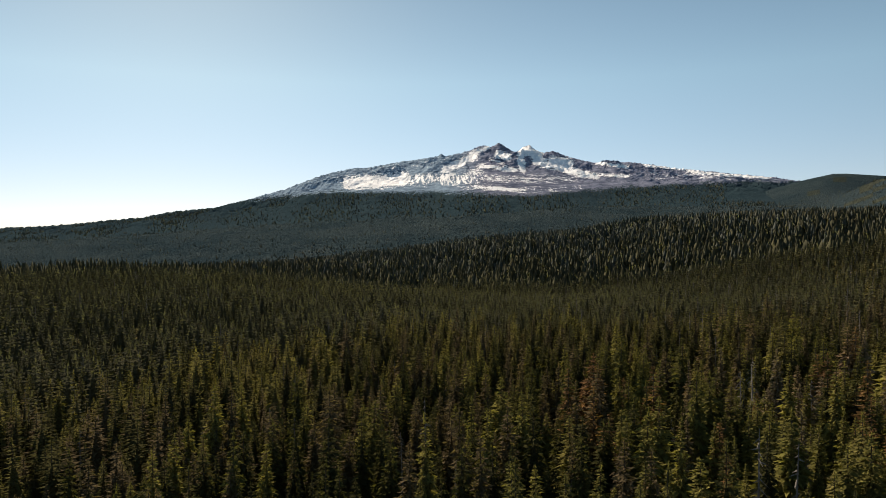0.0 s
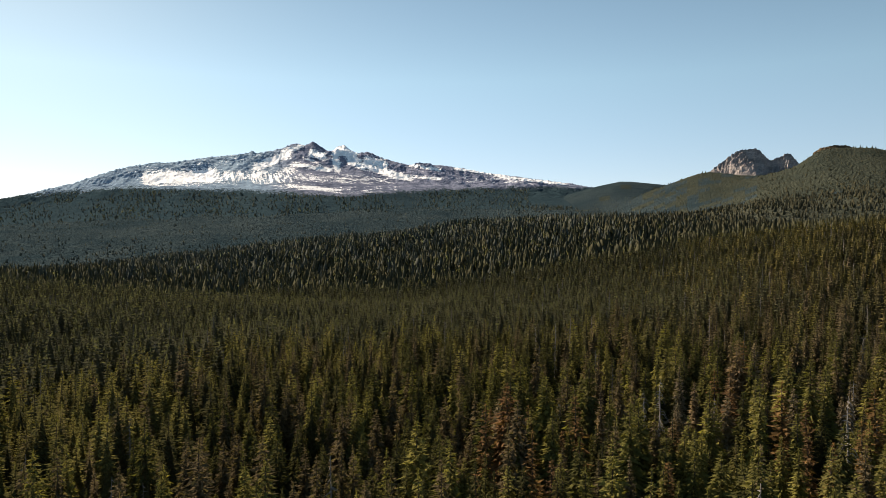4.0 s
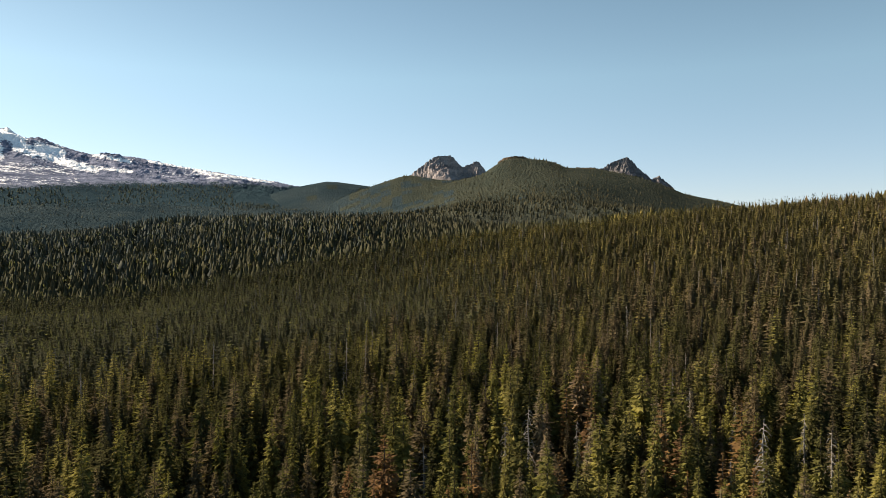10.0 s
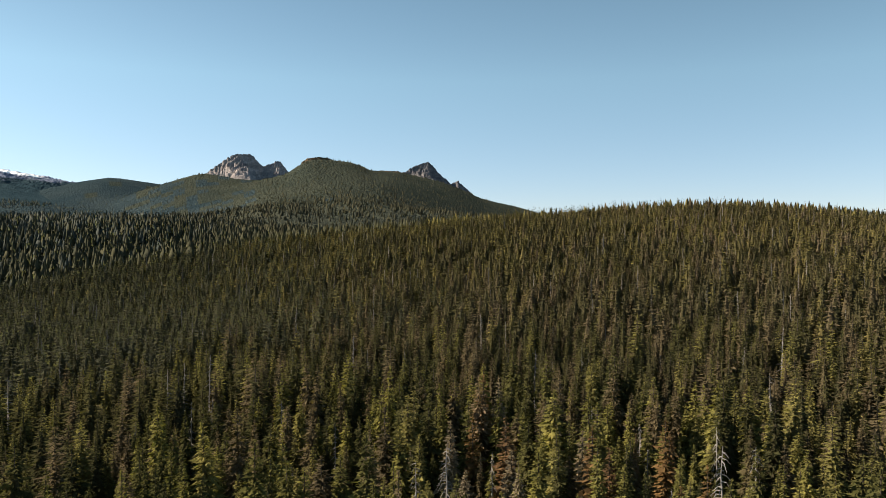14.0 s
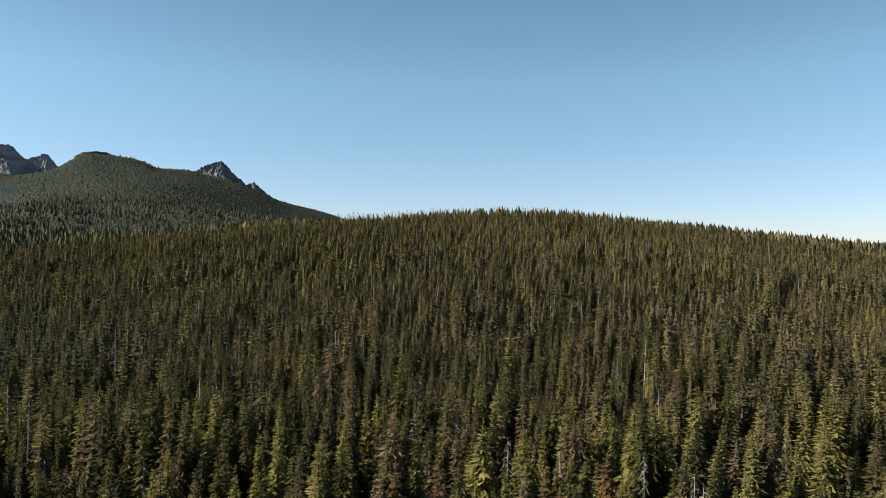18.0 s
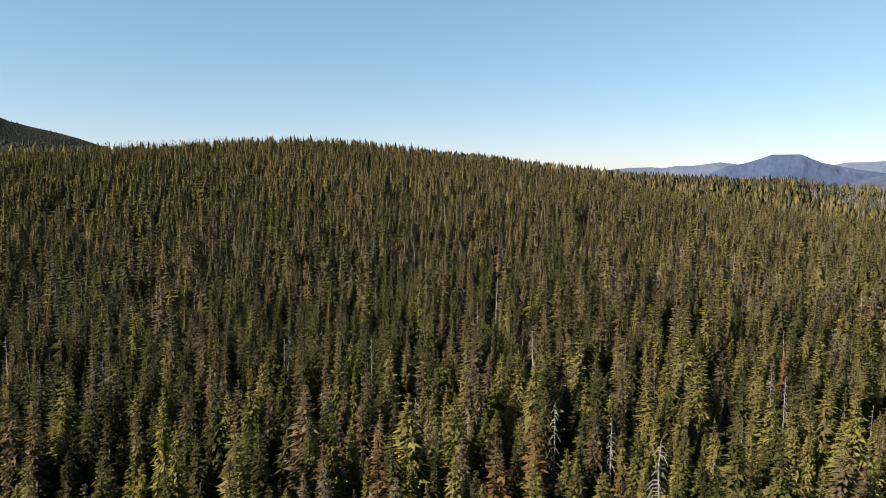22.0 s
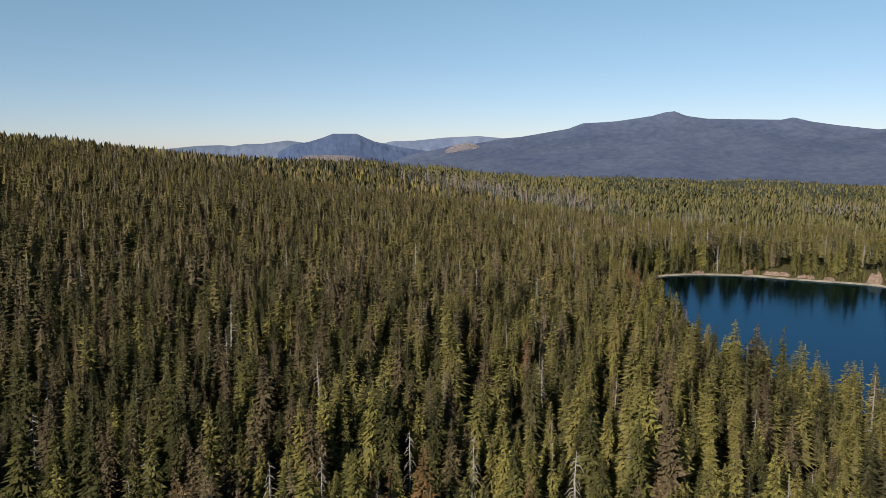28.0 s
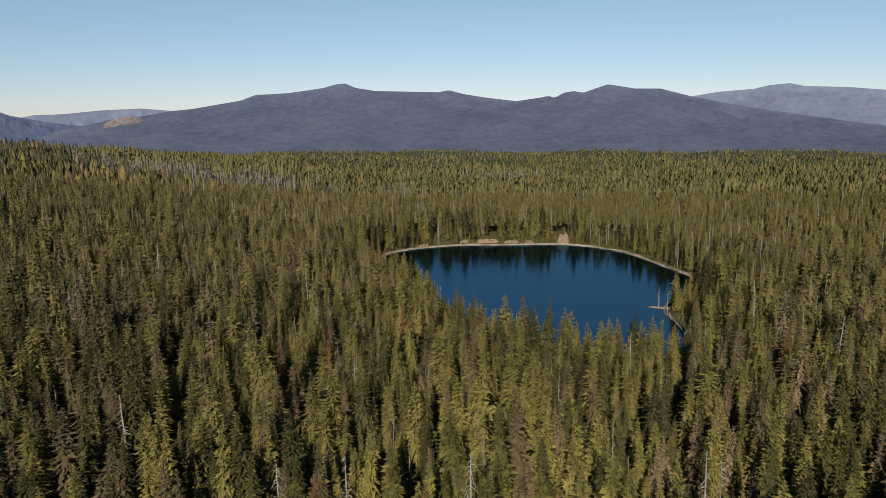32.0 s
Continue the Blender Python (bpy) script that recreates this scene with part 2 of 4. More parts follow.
def snow_mountain_material():
    """Dark woods at the foot and rock above, both tinted blue for haze, snow in the hollows and on the upper fields."""
    m, nt, bsdf = material("snowy_rock_and_woods")
    vec = coords(nt)
    big = noise_node(nt, vec, 0.006, 6.0, 0.6)
    fine = noise_node(nt, vec, 0.05, 6.0, 0.7)
    speck = noise_node(nt, vec, 0.11, 3.0, 0.6)
    ribs = noise_node(nt, coords(nt, (0.07, 0.006, 0.008)), 1.0, 4.0, 0.6)
    dash = noise_node(nt, coords(nt, (0.012, 0.012, 0.085)), 1.0, 4.0, 0.62)

    def held(key):
        a = nt.nodes.new("ShaderNodeAttribute")
        a.attribute_name = key
        return a.outputs["Fac"]

    def stir(s, n, amount):
        return maths(nt, "ADD", s, maths(nt, "MULTIPLY", maths(nt, "SUBTRACT", n, 0.5), amount))
    # haze is put into the rock: bluest on the long west shoulder, blue-grey on the summits and the east shoulder
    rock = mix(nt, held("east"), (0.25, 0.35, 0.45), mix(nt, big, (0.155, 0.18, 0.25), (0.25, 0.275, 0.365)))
    rock = mix(nt, ramp(nt, fine, [(0.35, (0, 0, 0)), (0.65, (1, 1, 1))]), mix(nt, 1.0, rock, (0.6, 0.6, 0.63), "MULTIPLY"), mix(nt, 1.0, rock, (1.15, 1.15, 1.15), "MULTIPLY"))
    rock = mix(nt, ramp(nt, dash, [(0.4, (0, 0, 0)), (0.52, (1, 1, 1))]), mix(nt, 1.0, rock, (0.55, 0.58, 0.62), "MULTIPLY"), rock)
    ribbed = held("ribbed")
    s = maths(nt, "ADD", held("snow"), maths(nt, "MULTIPLY", maths(nt, "MULTIPLY", maths(nt, "SUBTRACT", ribs, 0.5), 3.2), ribbed))
    s = maths(nt, "ADD", s, maths(nt, "MULTIPLY", maths(nt, "MULTIPLY", maths(nt, "SUBTRACT", dash, 0.5), 1.25), maths(nt, "SUBTRACT", 1.0, ribbed)))
    s = stir(stir(s, fine, 1.5), speck, 1.0)
    col = mix(nt, ramp(nt, s, [(0.48, (0, 0, 0)), (0.55, (1, 1, 1))]), rock, (0.86, 0.88, 0.92))
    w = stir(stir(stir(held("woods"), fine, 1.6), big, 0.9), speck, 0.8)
    # the woods' blue is distance haze painted into their colour
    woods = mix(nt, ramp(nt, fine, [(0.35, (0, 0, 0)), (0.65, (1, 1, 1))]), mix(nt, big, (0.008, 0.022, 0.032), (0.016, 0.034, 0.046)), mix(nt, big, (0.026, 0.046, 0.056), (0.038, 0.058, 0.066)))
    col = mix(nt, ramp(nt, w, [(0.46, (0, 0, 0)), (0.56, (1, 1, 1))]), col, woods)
    nt.links.new(col, bsdf.inputs["Base Color"])
    bsdf.inputs["Roughness"].default_value = 0.85
    bump(nt, bsdf, fine, 0.7, 7.0)
    return m


def water_material():
    m, nt, bsdf = material("lake_water")
    vec = coords(nt, (1, 1, 1))
    f = noise_node(nt, vec, 0.012, 3.0)
    col = mix(nt, f, (0.007, 0.014, 0.014), (0.009, 0.019, 0.02))
    depth = nt.nodes.new("ShaderNodeAttribute")
    depth.attribute_name = "shallow"
    col = mix(nt, depth.outputs["Fac"], col, (0.05, 0.05, 0.036))
    nt.links.new(col, bsdf.inputs["Base Color"])
    bsdf.inputs["Roughness"].default_value = 1.0
    r = noise_node(nt, coords(nt, (1, 1, 1)), 1.2, 4.0)
    bump(nt, bsdf, r, 0.12, 0.05)
    gloss = nt.nodes.new("ShaderNodeBsdfGlossy")
    gloss.inputs["Color"].default_value = (0.08, 0.17, 0.24, 1)
    gloss.inputs["Roughness"].default_value = 0.13
    fresnel = nt.nodes.new("ShaderNodeFresnel")
    fresnel.inputs["IOR"].default_value = 1.33
    both = nt.nodes.new("ShaderNodeMixShader")
    nt.links.new(fresnel.outputs[0], both.inputs[0])
    nt.links.new(bsdf.outputs[0], both.inputs[1])
    nt.links.new(gloss.outputs[0], both.inputs[2])
    nt.links.new(both.outputs[0], nt.nodes["Material Output"].inputs["Surface"])
    return m


floor_mat = ground_material()
# canopy below the mountain, its blue tint painted in for haze
woods_mat = woods_material("haze_tinted_canopy", (0.016, 0.031, 0.042), (0.036, 0.053, 0.062))
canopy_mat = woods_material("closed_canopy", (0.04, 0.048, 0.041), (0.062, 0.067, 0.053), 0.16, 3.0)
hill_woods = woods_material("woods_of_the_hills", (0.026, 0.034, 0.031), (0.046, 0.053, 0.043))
snow_mat = snow_mountain_material()
butte_mat = rock_material("pinkish_grey_cliff_rock", (0.2, 0.185, 0.19), (0.42, 0.375, 0.362), 0.02, 9.0)
needle_mat = rock_material("dark_grey_cliff_rock", (0.1, 0.1, 0.11), (0.24, 0.225, 0.225), 0.03, 6.0)
water_mat = water_material()
# the next four: woods with distance haze put into the base colour as blue
haze_woods = woods_material("haze_blue_slopes", (0.041, 0.055, 0.096), (0.061, 0.076, 0.12), 0.014, 0.5, 0.3)
haze_woods_far = woods_material("haze_bluer_slopes", (0.076, 0.1, 0.162), (0.095, 0.12, 0.18), 0.01, 0.5, 0.3)
haze_mesa = woods_material("haze_blue_table_slopes", (0.037, 0.056, 0.109), (0.053, 0.074, 0.132), 0.012, 0.5, 0.3)
haze_valley_mat = woods_material("haze_blue_valley_woods", (0.05, 0.066, 0.088), (0.066, 0.083, 0.104), 0.02, 1.0, 0.3)
sand_mat = rock_material("pale_shore_sand", (0.11, 0.095, 0.08), (0.26, 0.225, 0.185), 0.16, 0.05)
red_soil = rock_material("reddish_bank_soil", (0.14, 0.1, 0.08), (0.25, 0.185, 0.145), 0.8, 0.15)


# ---------------------------------------------------------------- the lie of the land
LAKE = [(220, -93), (228, -121), (211, -149), (183, -166), (157, -180), (132, -178), (115, -168), (95, -147), (79, -128), (73, -101),
        (79, -74), (68, -50), (63, -25), (75, -9), (98, -6), (124, -15), (158, -47), (188, -71), (208, -80)]


def closed_curve(points, per):
    """A smooth closed line through the points."""
    p = np.array(points, float)
    out = []
    n = len(p)
    for i in range(n):
        a, b, c, d = p[i - 1], p[i], p[(i + 1) % n], p[(i + 2) % n]
        for t in np.linspace(0, 1, per, endpoint=False):
            out.append(0.5 * (2 * b + (c - a) * t + (2 * a - 5 * b + 4 * c - d) * t * t + (3 * b - a - 3 * c + d) * t ** 3))
    return np.array(out)


SHORE = closed_curve(LAKE, 6)


def shore_distance(x, y):
    """Metres from the shoreline, negative on the water."""
    x, y = np.asarray(x, float), np.asarray(y, float)
    best = np.full(x.shape, 1e9)
    inside = np.zeros(x.shape, bool)
    q = np.roll(SHORE, -1, axis=0)
    for (ax, ay), (bx, by) in zip(SHORE, q):
        ex, ey = bx - ax, by - ay
        t = np.clip(((x - ax) * ex + (y - ay) * ey) / (ex * ex + ey * ey), 0, 1)
        best = np.minimum(best, np.hypot(x - ax - t * ex, y - ay - t * ey))
        hit = ((ay > y) != (by > y)) & (x < ex * (y - ay) / (ey + 1e-12) + ax)
        inside ^= hit
    return np.where(inside, -best, best)


# heights of the land: round the lake and the flight, the wooded ridge to the east, and the wide country
NEAR_LAND = [(0, 40, 1), (-35, 152, -3), (41, 118, 2), (83, 254, 4), (143, 199, 10), (21, 177, 2), (29, 475, -8), (205, 488, -2), (107, 578, -10),
             (216, 756, 17), (345, 502, 31), (262, 138, 12), (208, 145, 14), (151, 65, 8), (386, 4, 26), (330, -344, -4), (454, -427, -3), (60, -20, 3), (280, -60, 6)]
RIDGE_LAND = [(600, 604, 50), (1045, 948, 75), (665, 400, 63), (690, 300, 70), (700, 200, 70), (702, 110, 63), (700, 25, 46), (683, -54, 38), (670, -98, 32),
              (872, -73, 45), (812, -230, 35), (740, -352, 25), (650, -461, 6), (547, -551, -2), (458, -718, -5), (292, -780, -4), (152, -808, -3), (-17, -815, -5),
              (925, -888, -2), (725, -1028, -4), (387, -1168, -7), (74, -1216, -6), (-250, -1160, -6)]
WIDE_LAND = [(-600, 700, -12), (-500, 250, -6), (-400, -200, 0), (-300, -600, 6), (-1500, 2500, 22), (0, 1500, 18), (0, 2500, 95), (0, 3500, 190), (-1700, 3600, 60),
             (900, 2300, 100), (1300, 1350, 110), (1100, 300, 45), (1500, -200, -20), (1080, -380, 6), (1050, -150, 22), (2500, 200, -60), (1300, -700, -40), (760, -1420, -70), (0, -1620, -66), (-700, -1600, -40),
             (2000, -2000, -140), (0, -3200, -150), (3600, -700, -90), (2500, -3500, -160), (800, -4300, -160), (3900, -2300, -120), (-1800, -3800, -120), (700, 1350, 70), (1500, 950, 95), (1640, 780, 85), (2050, -400, -45), (1950, -880, -70), (2000, 300, -20), (-1200, -1200, 0), (-2800, 0, 0), (-3200, 3000, 40), (1700, 3700, 180)]
KNOTS = np.array(NEAR_LAND + RIDGE_LAND + WIDE_LAND, float)


def plate(d2):
    return d2 * np.log(d2 + 1.0)


def bend(knots):
    """A thin bent plate that rests on the knots."""
    p = knots[:, :2] / 1000
    n = len(p)
    k = plate(((p[:, None] - p[None]) ** 2).sum(-1)) + np.eye(n) * 2e-5
    q = np.hstack([np.ones((n, 1)), p])
    a = np.block([[k, q], [q.T, np.zeros((3, 3))]])
    return p, np.linalg.solve(a, np.concatenate([knots[:, 2], np.zeros(3)]))


PLATE = bend(KNOTS)


SADDLE = [(23.96, 268), (27.75, 343), (30.03, 373), (33.65, 341), (36.06, 296)]
BUTTE_RIDGE = [(31.29, 248), (33.57, 297), (34.86, 322), (35.94, 342), (36.8, 345), (40.54, 326), (42.82, 335), (46.02, 305)]
HILL = [(34.5, 190), (36.95, 219), (40.54, 276), (42.82, 309), (43.27, 331), (44.19, 360), (45.1, 367), (47.4, 358), (48.66, 342), (49.12, 327), (51.97, 317),
        (54.69, 286), (56.5, 254), (57.3, 237), (58, 220), (59.35, 203), (60.4, 192), (62, 172), (64, 138), (66, 80)]
HERE = (-24, 69)
WOODED_RIDGES = [(SADDLE, 3900, 0.22), (BUTTE_RIDGE, 3230, 0.2), (HILL, 2750, 0.2)]


def ridge_height(x, y, crest, radius, slope, lower=18.7):
    """A ridge that runs along the bearings at one distance, and falls away before and behind."""
    r = np.hypot(x - HERE[0], y - HERE[1])
    b = np.degrees(np.arctan2(x - HERE[0], y - HERE[1]))
    d = np.abs(r - radius)
    cb, ch = [p[0] for p in crest], [p[1] for p in crest]
    cb, ch = [cb[0] - 40, cb[0] - 4] + cb + [cb[-1] + 4, cb[-1] + 40], [-3000, ch[0] - 160] + ch + [ch[-1] - 200, -3000]
    sharp = np.interp(b, cb, ch)
    broad = np.mean([np.interp(b + o, cb, ch) for o in np.linspace(-6, 6, 13)], axis=0)
    k = np.clip((d - 40) / 600, 0, 1)
    top = sharp + (broad - sharp) * k - lower
    return top - slope * d * d / (d + 90)


def lumps(x, y):
    return (np.sin(x * 0.021 + 1.3 * np.sin(y * 0.013)) + np.sin(y * 0.026 + 1.7 * np.sin(x * 0.011 + 1)) + 0.6 * np.sin((x + y) * 0.047)) * 0.8


def land(x, y):
    """Height of the ground at places given as arrays."""
    x, y = np.asarray(x, float), np.asarray(y, float)
    p, w = PLATE
    u, v = x / 1000, y / 1000
    z = w[-3] + w[-2] * u + w[-1] * v
    for (a, b), k in zip(p, w):
        z = z + k * plate((u - a) ** 2 + (v - b) ** 2)
    r = np.hypot(x, y)
    z = z - 1.7 + lumps(x, y) * np.clip(r / 500, 0.4, 3)
    for crest, radius, slope in WOODED_RIDGES:
        e = np.maximum(ridge_height(x, y, crest, radius, slope), z - 400)
        rise = 0.5 * (e - z + np.sqrt((e - z) ** 2 + 35 ** 2))
        z = z + np.maximum(rise - 1, 0) * np.clip((r - 1150) / 450, 0, 1)
    near = r < 700
    if near.any():
        d = np.full(x.shape, 1e3)
        d[near] = shore_distance(x[near], y[near])
        k = np.clip(d / 70, 0, 1)
        k = k * k * (3 - 2 * k)
        bank = np.where(d > 0, -0.4 + np.minimum(d * 0.2, 6), -0.4 + d * 0.3)
        z = np.where(d < 70, bank * (1 - k) + np.maximum(z, 1.0) * k, z)
    return z


# ---------------------------------------------------------------- mesh helpers
def mesh_from(name, verts, faces, mats, index=None, smooth=False):
    me = bpy.data.meshes.new(name)
    verts, faces = np.asarray(verts, np.float32), np.asarray(faces, np.int32)
    k = faces.shape[1]
    me.vertices.add(len(verts))
    me.vertices.foreach_set("co", verts.ravel())
    me.loops.add(faces.size)
    me.loops.foreach_set("vertex_index", faces.ravel())
    me.polygons.add(len(faces))
    me.polygons.foreach_set("loop_start", np.arange(0, faces.size, k, dtype=np.int32))
    for m in mats:
        me.materials.append(m)
    if index is not None:
        me.polygons.foreach_set("material_index", np.asarray(index, np.int32))
    me.polygons.foreach_set("use_smooth", np.full(len(faces), smooth))
    me.update(calc_edges=True)
    return me


def grid_faces(rows, cols, closed=False):
    i, j = np.meshgrid(np.arange(rows - 1), np.arange(cols if closed else cols - 1), indexing="ij")
    k = (j + 1) % cols
    return np.stack([i * cols + j, i * cols + k, (i + 1) * cols + k, (i + 1) * cols + j], -1).reshape(-1, 4)


def part(name, me, parent, label=""):
    ob = new(name, me)
    ob.parent = parent
    return tagged(ob, label)


# ---------------------------------------------------------------- ground
CENTRE = (20.0, 60.0)


def build_ground():
    rings = np.concatenate([np.linspace(0.02, 300, 60), 300 * (4950 / 300) ** np.linspace(0, 1, 90)[1:]])
    turns = np.linspace(0, 2 * np.pi, 432, endpoint=False)
    r, a = np.meshgrid(rings, turns, indexing="ij")
    x, y = CENTRE[0] + r * np.sin(a), CENTRE[1] + r * np.cos(a)
    z = land(x, y)
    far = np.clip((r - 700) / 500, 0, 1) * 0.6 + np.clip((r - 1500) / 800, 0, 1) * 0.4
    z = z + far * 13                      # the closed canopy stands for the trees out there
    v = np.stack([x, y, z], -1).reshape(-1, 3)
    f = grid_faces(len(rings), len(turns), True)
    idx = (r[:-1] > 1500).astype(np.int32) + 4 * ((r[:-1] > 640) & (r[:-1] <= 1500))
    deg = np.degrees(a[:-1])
    # low ground beyond ridge and lake takes the canopy colour with haze painted in
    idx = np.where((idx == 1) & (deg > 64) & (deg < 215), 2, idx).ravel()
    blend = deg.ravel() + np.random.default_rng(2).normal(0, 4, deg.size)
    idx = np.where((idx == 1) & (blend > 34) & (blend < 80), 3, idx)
    me = mesh_from("ground", v, f, [floor_mat, woods_mat, haze_valley_mat, hill_woods, canopy_mat], idx, True)
    ob = new("ground", me)
    tagged(ob, "forest floor of brown duff and low shrubs under the conifers", "ground", kind="structure")


build_ground()


# ---------------------------------------------------------------- mountains
def fbm(p, octaves=5):
    return noise.fractal(p, 0.9, 2.1, octaves)


def ridge_mesh(name, crest, centre, radius, foot, front, back, steps, rows, rough, wave, mats, shape=1.0, jag=0.0, on_land=False, profile=None, crags=0.0, soften=False):
    """A mountain whose crest runs along the bearings; it falls to the foot on both sides, with gullies."""
    b = np.array([p[0] for p in crest])
    h = np.array([p[1] for p in crest], float)
    bb = np.linspace(b[0], b[-1], steps)
    hh = np.interp(bb, b, h)
    t = np.concatenate([-np.linspace(1, 0, max(4, rows // 4)) ** 1.2, np.linspace(0, 1, rows) ** 1.25])
    win = np.exp(-np.linspace(-2, 2, 2 * (steps // 14) + 1) ** 2)
    gentle = np.convolve(np.pad(hh, steps // 14, mode="edge"), win / win.sum(), mode="valid")
    verts = []
    tall = h.max() - foot
    fa = np.radians(bb)
    feet = land(centre[0] + (radius - front) * np.sin(fa), centre[1] + (radius - front) * np.cos(fa)) - 14 if on_land else np.full(steps, float(foot))
    for v in t:
        for bearing, top, foot, soft in zip(bb, hh, feet, gentle):
            a = radians(bearing)
            dist = radius - v * front if v > 0 else radius - v * back
            x, y = centre[0] + dist * math.sin(a), centre[1] + dist * math.cos(a)
            top += (soft - top) * min(1, abs(v) * 7) if soften else 0
            k = profile(v) if profile else abs(v) ** shape
            z = top + (min(foot, top - 5) - top) * k
            n = fbm(Vector((x * wave, y * wave * 0.55, z * wave * 0.6 + 3.7)))
            z += n * rough * min(1.0, abs(v) * 9) * (1.0 - 0.9 * min(1, abs(v) * 2.2)) * min(1, max(0, top - foot) / tall + 0.2)
            if crags:
                z -= crags * abs(fbm(Vector((x * wave * 4, y * wave * 4, z * wave * 2)), 4)) * min(1.0, abs(v) * 14) * max(0.0, 1 - abs(v) * 2.4)
            if jag and abs(v) < 0.02:
                z += jag * fbm(Vector((bearing * 9, 1.3, 0.2)), 4)
            verts.append((x, y, z))
    v = np.array(verts).reshape(len(t), steps, 3)[::-1].reshape(-1, 3)
    return v, len(t), t, bb, hh


def ridge_faces(t, steps):
    """Faces of a ridge, with its front and back parted along the crest."""
    f = grid_faces(len(t), steps).reshape(len(t) - 1, steps - 1, 4)
    u = t[::-1]
    return f[~((u[:-1] == 0) & (u[1:] == 0))].reshape(-1, 4)


SNOW_CREST = [(-35.92, 128), (-32.14, 142), (-28.72, 160), (-23.15, 210), (-20.78, 250), (-17.92, 273), (-14.95, 341), (-12.57, 397), (-11.46, 435),
              (-9.24, 503), (-7.21, 538), (-6.08, 542), (-3.8, 576), (-0.36, 617), (-0.13, 635), (0.19, 616), (2.17, 652), (2.86, 678), (3.45, 685),
              (4.0, 676), (4.6, 702), (5.05, 682), (5.73, 644), (6.05, 636), (6.5, 669), (7.05, 683), (7.63, 644), (8.08, 632), (8.98, 638), (9.87, 606),
              (11.2, 573), (12.51, 548), (14.68, 553), (15.96, 538), (18.06, 506), (20.51, 477), (22.5, 452), (24.81, 426), (27.03, 391), (32.16, 294)]


# snow lies along lines: bearing and height angle of both ends in degrees, half width, and how full it lies
LOWER_SNOW = [(-7.5, 4.83, -3.2, 5.18, 0.62, 0.92), (-3.2, 5.04, 1.9, 5.19, 0.53, 0.6), (1.9, 5.19, 3.0, 5.87, 0.46, 0.55), (2.6, 5.14, 10.6, 5.0, 0.4, 0.46), (1.6, 4.42, 11.2, 4.03, 0.42, 0.36),
              (12.6, 5.94, 16.8, 5.93, 0.28, 0.27), (16.0, 5.1, 25.0, 4.7, 0.35, 0.33), (-8.9, 5.17, 0.2, 6.69, 0.49, 0.24)]
SUMMIT_SNOW = [(0.3, 5.93, 2.6, 6.95, 0.34, 1.0), (2.3, 7.09, 3.7, 7.62, 0.22, 0.9), (4.5, 7.09, 5.3, 6.83, 0.3, 1.2), (3.1, 6.18, 5.9, 5.79, 0.2, 0.9), (3.8, 6.72, 5.2, 6.18, 0.15, 0.55),
               (6.5, 7.33, 7.8, 7.09, 0.34, 1.2), (7.1, 7.69, 7.1, 7.35, 0.26, 1.0), (6.3, 7.02, 6.5, 5.81, 0.3, 1.0), (7.5, 6.79, 8.5, 6.08, 0.34, 0.95), (8.9, 6.42, 10.1, 6.21, 0.44, 1.05),
               (9.6, 5.89, 10.9, 5.51, 0.34, 0.7), (12.35, 6.2, 14.7, 5.81, 0.16, 0.85), (16.0, 5.88, 20.05, 5.34, 0.13, 0.8), (19.15, 5.29, 24.6, 4.59, 0.12, 0.8),
               (10.0, 5.62, 12.3, 5.14, 0.3, 0.85), (7.5, 6.4, 10.0, 5.79, 0.28, 0.95), (2.7, 4.47, 6.6, 4.15, 0.18, 0.8), (12.1, 5.27, 14.7, 5.1, 0.15, 0.75)]


def tree_line(bear):
    """The height angle at which the woods end below the rock."""
    return np.interp(bear, [-18, -15, -10, -8, -3, 3, 8, 12, 16, 22, 26, 32], [3.5, 3.55, 4.05, 4.15, 4.1, 3.95, 3.85, 4.1, 4.35, 4.4, 4.25, 4.25])


def height_angle(x, y, z):
    return np.degrees(np.arctan2(z - 43, np.hypot(x, y)))


def face_profile(v):
    return np.interp(abs(v), [0, 0.565, 1], [0, 0.64, 1])


def mountain_side(x, y):
    """Height of the wooded apron of the snow mountain, without its gullies."""
    dist = np.hypot(x, y)
    bear = np.degrees(np.arctan2(x, y))
    top = np.interp(bear, [p[0] for p in SNOW_CREST], [p[1] for p in SNOW_CREST], left=-100, right=-100)
    v = np.clip((4700 - dist) / 2300, 0, 1)
    a = np.radians(bear)
    foot = land(2400 * np.sin(a), 2400 * np.cos(a)) - 14
    z = top + (np.minimum(foot, top - 5) - top) * face_profile(v)
    return np.where((dist > 2400) & (dist < 4690) & (height_angle(x, y, z) < tree_line(bear) - 0.15), z, -1e3)


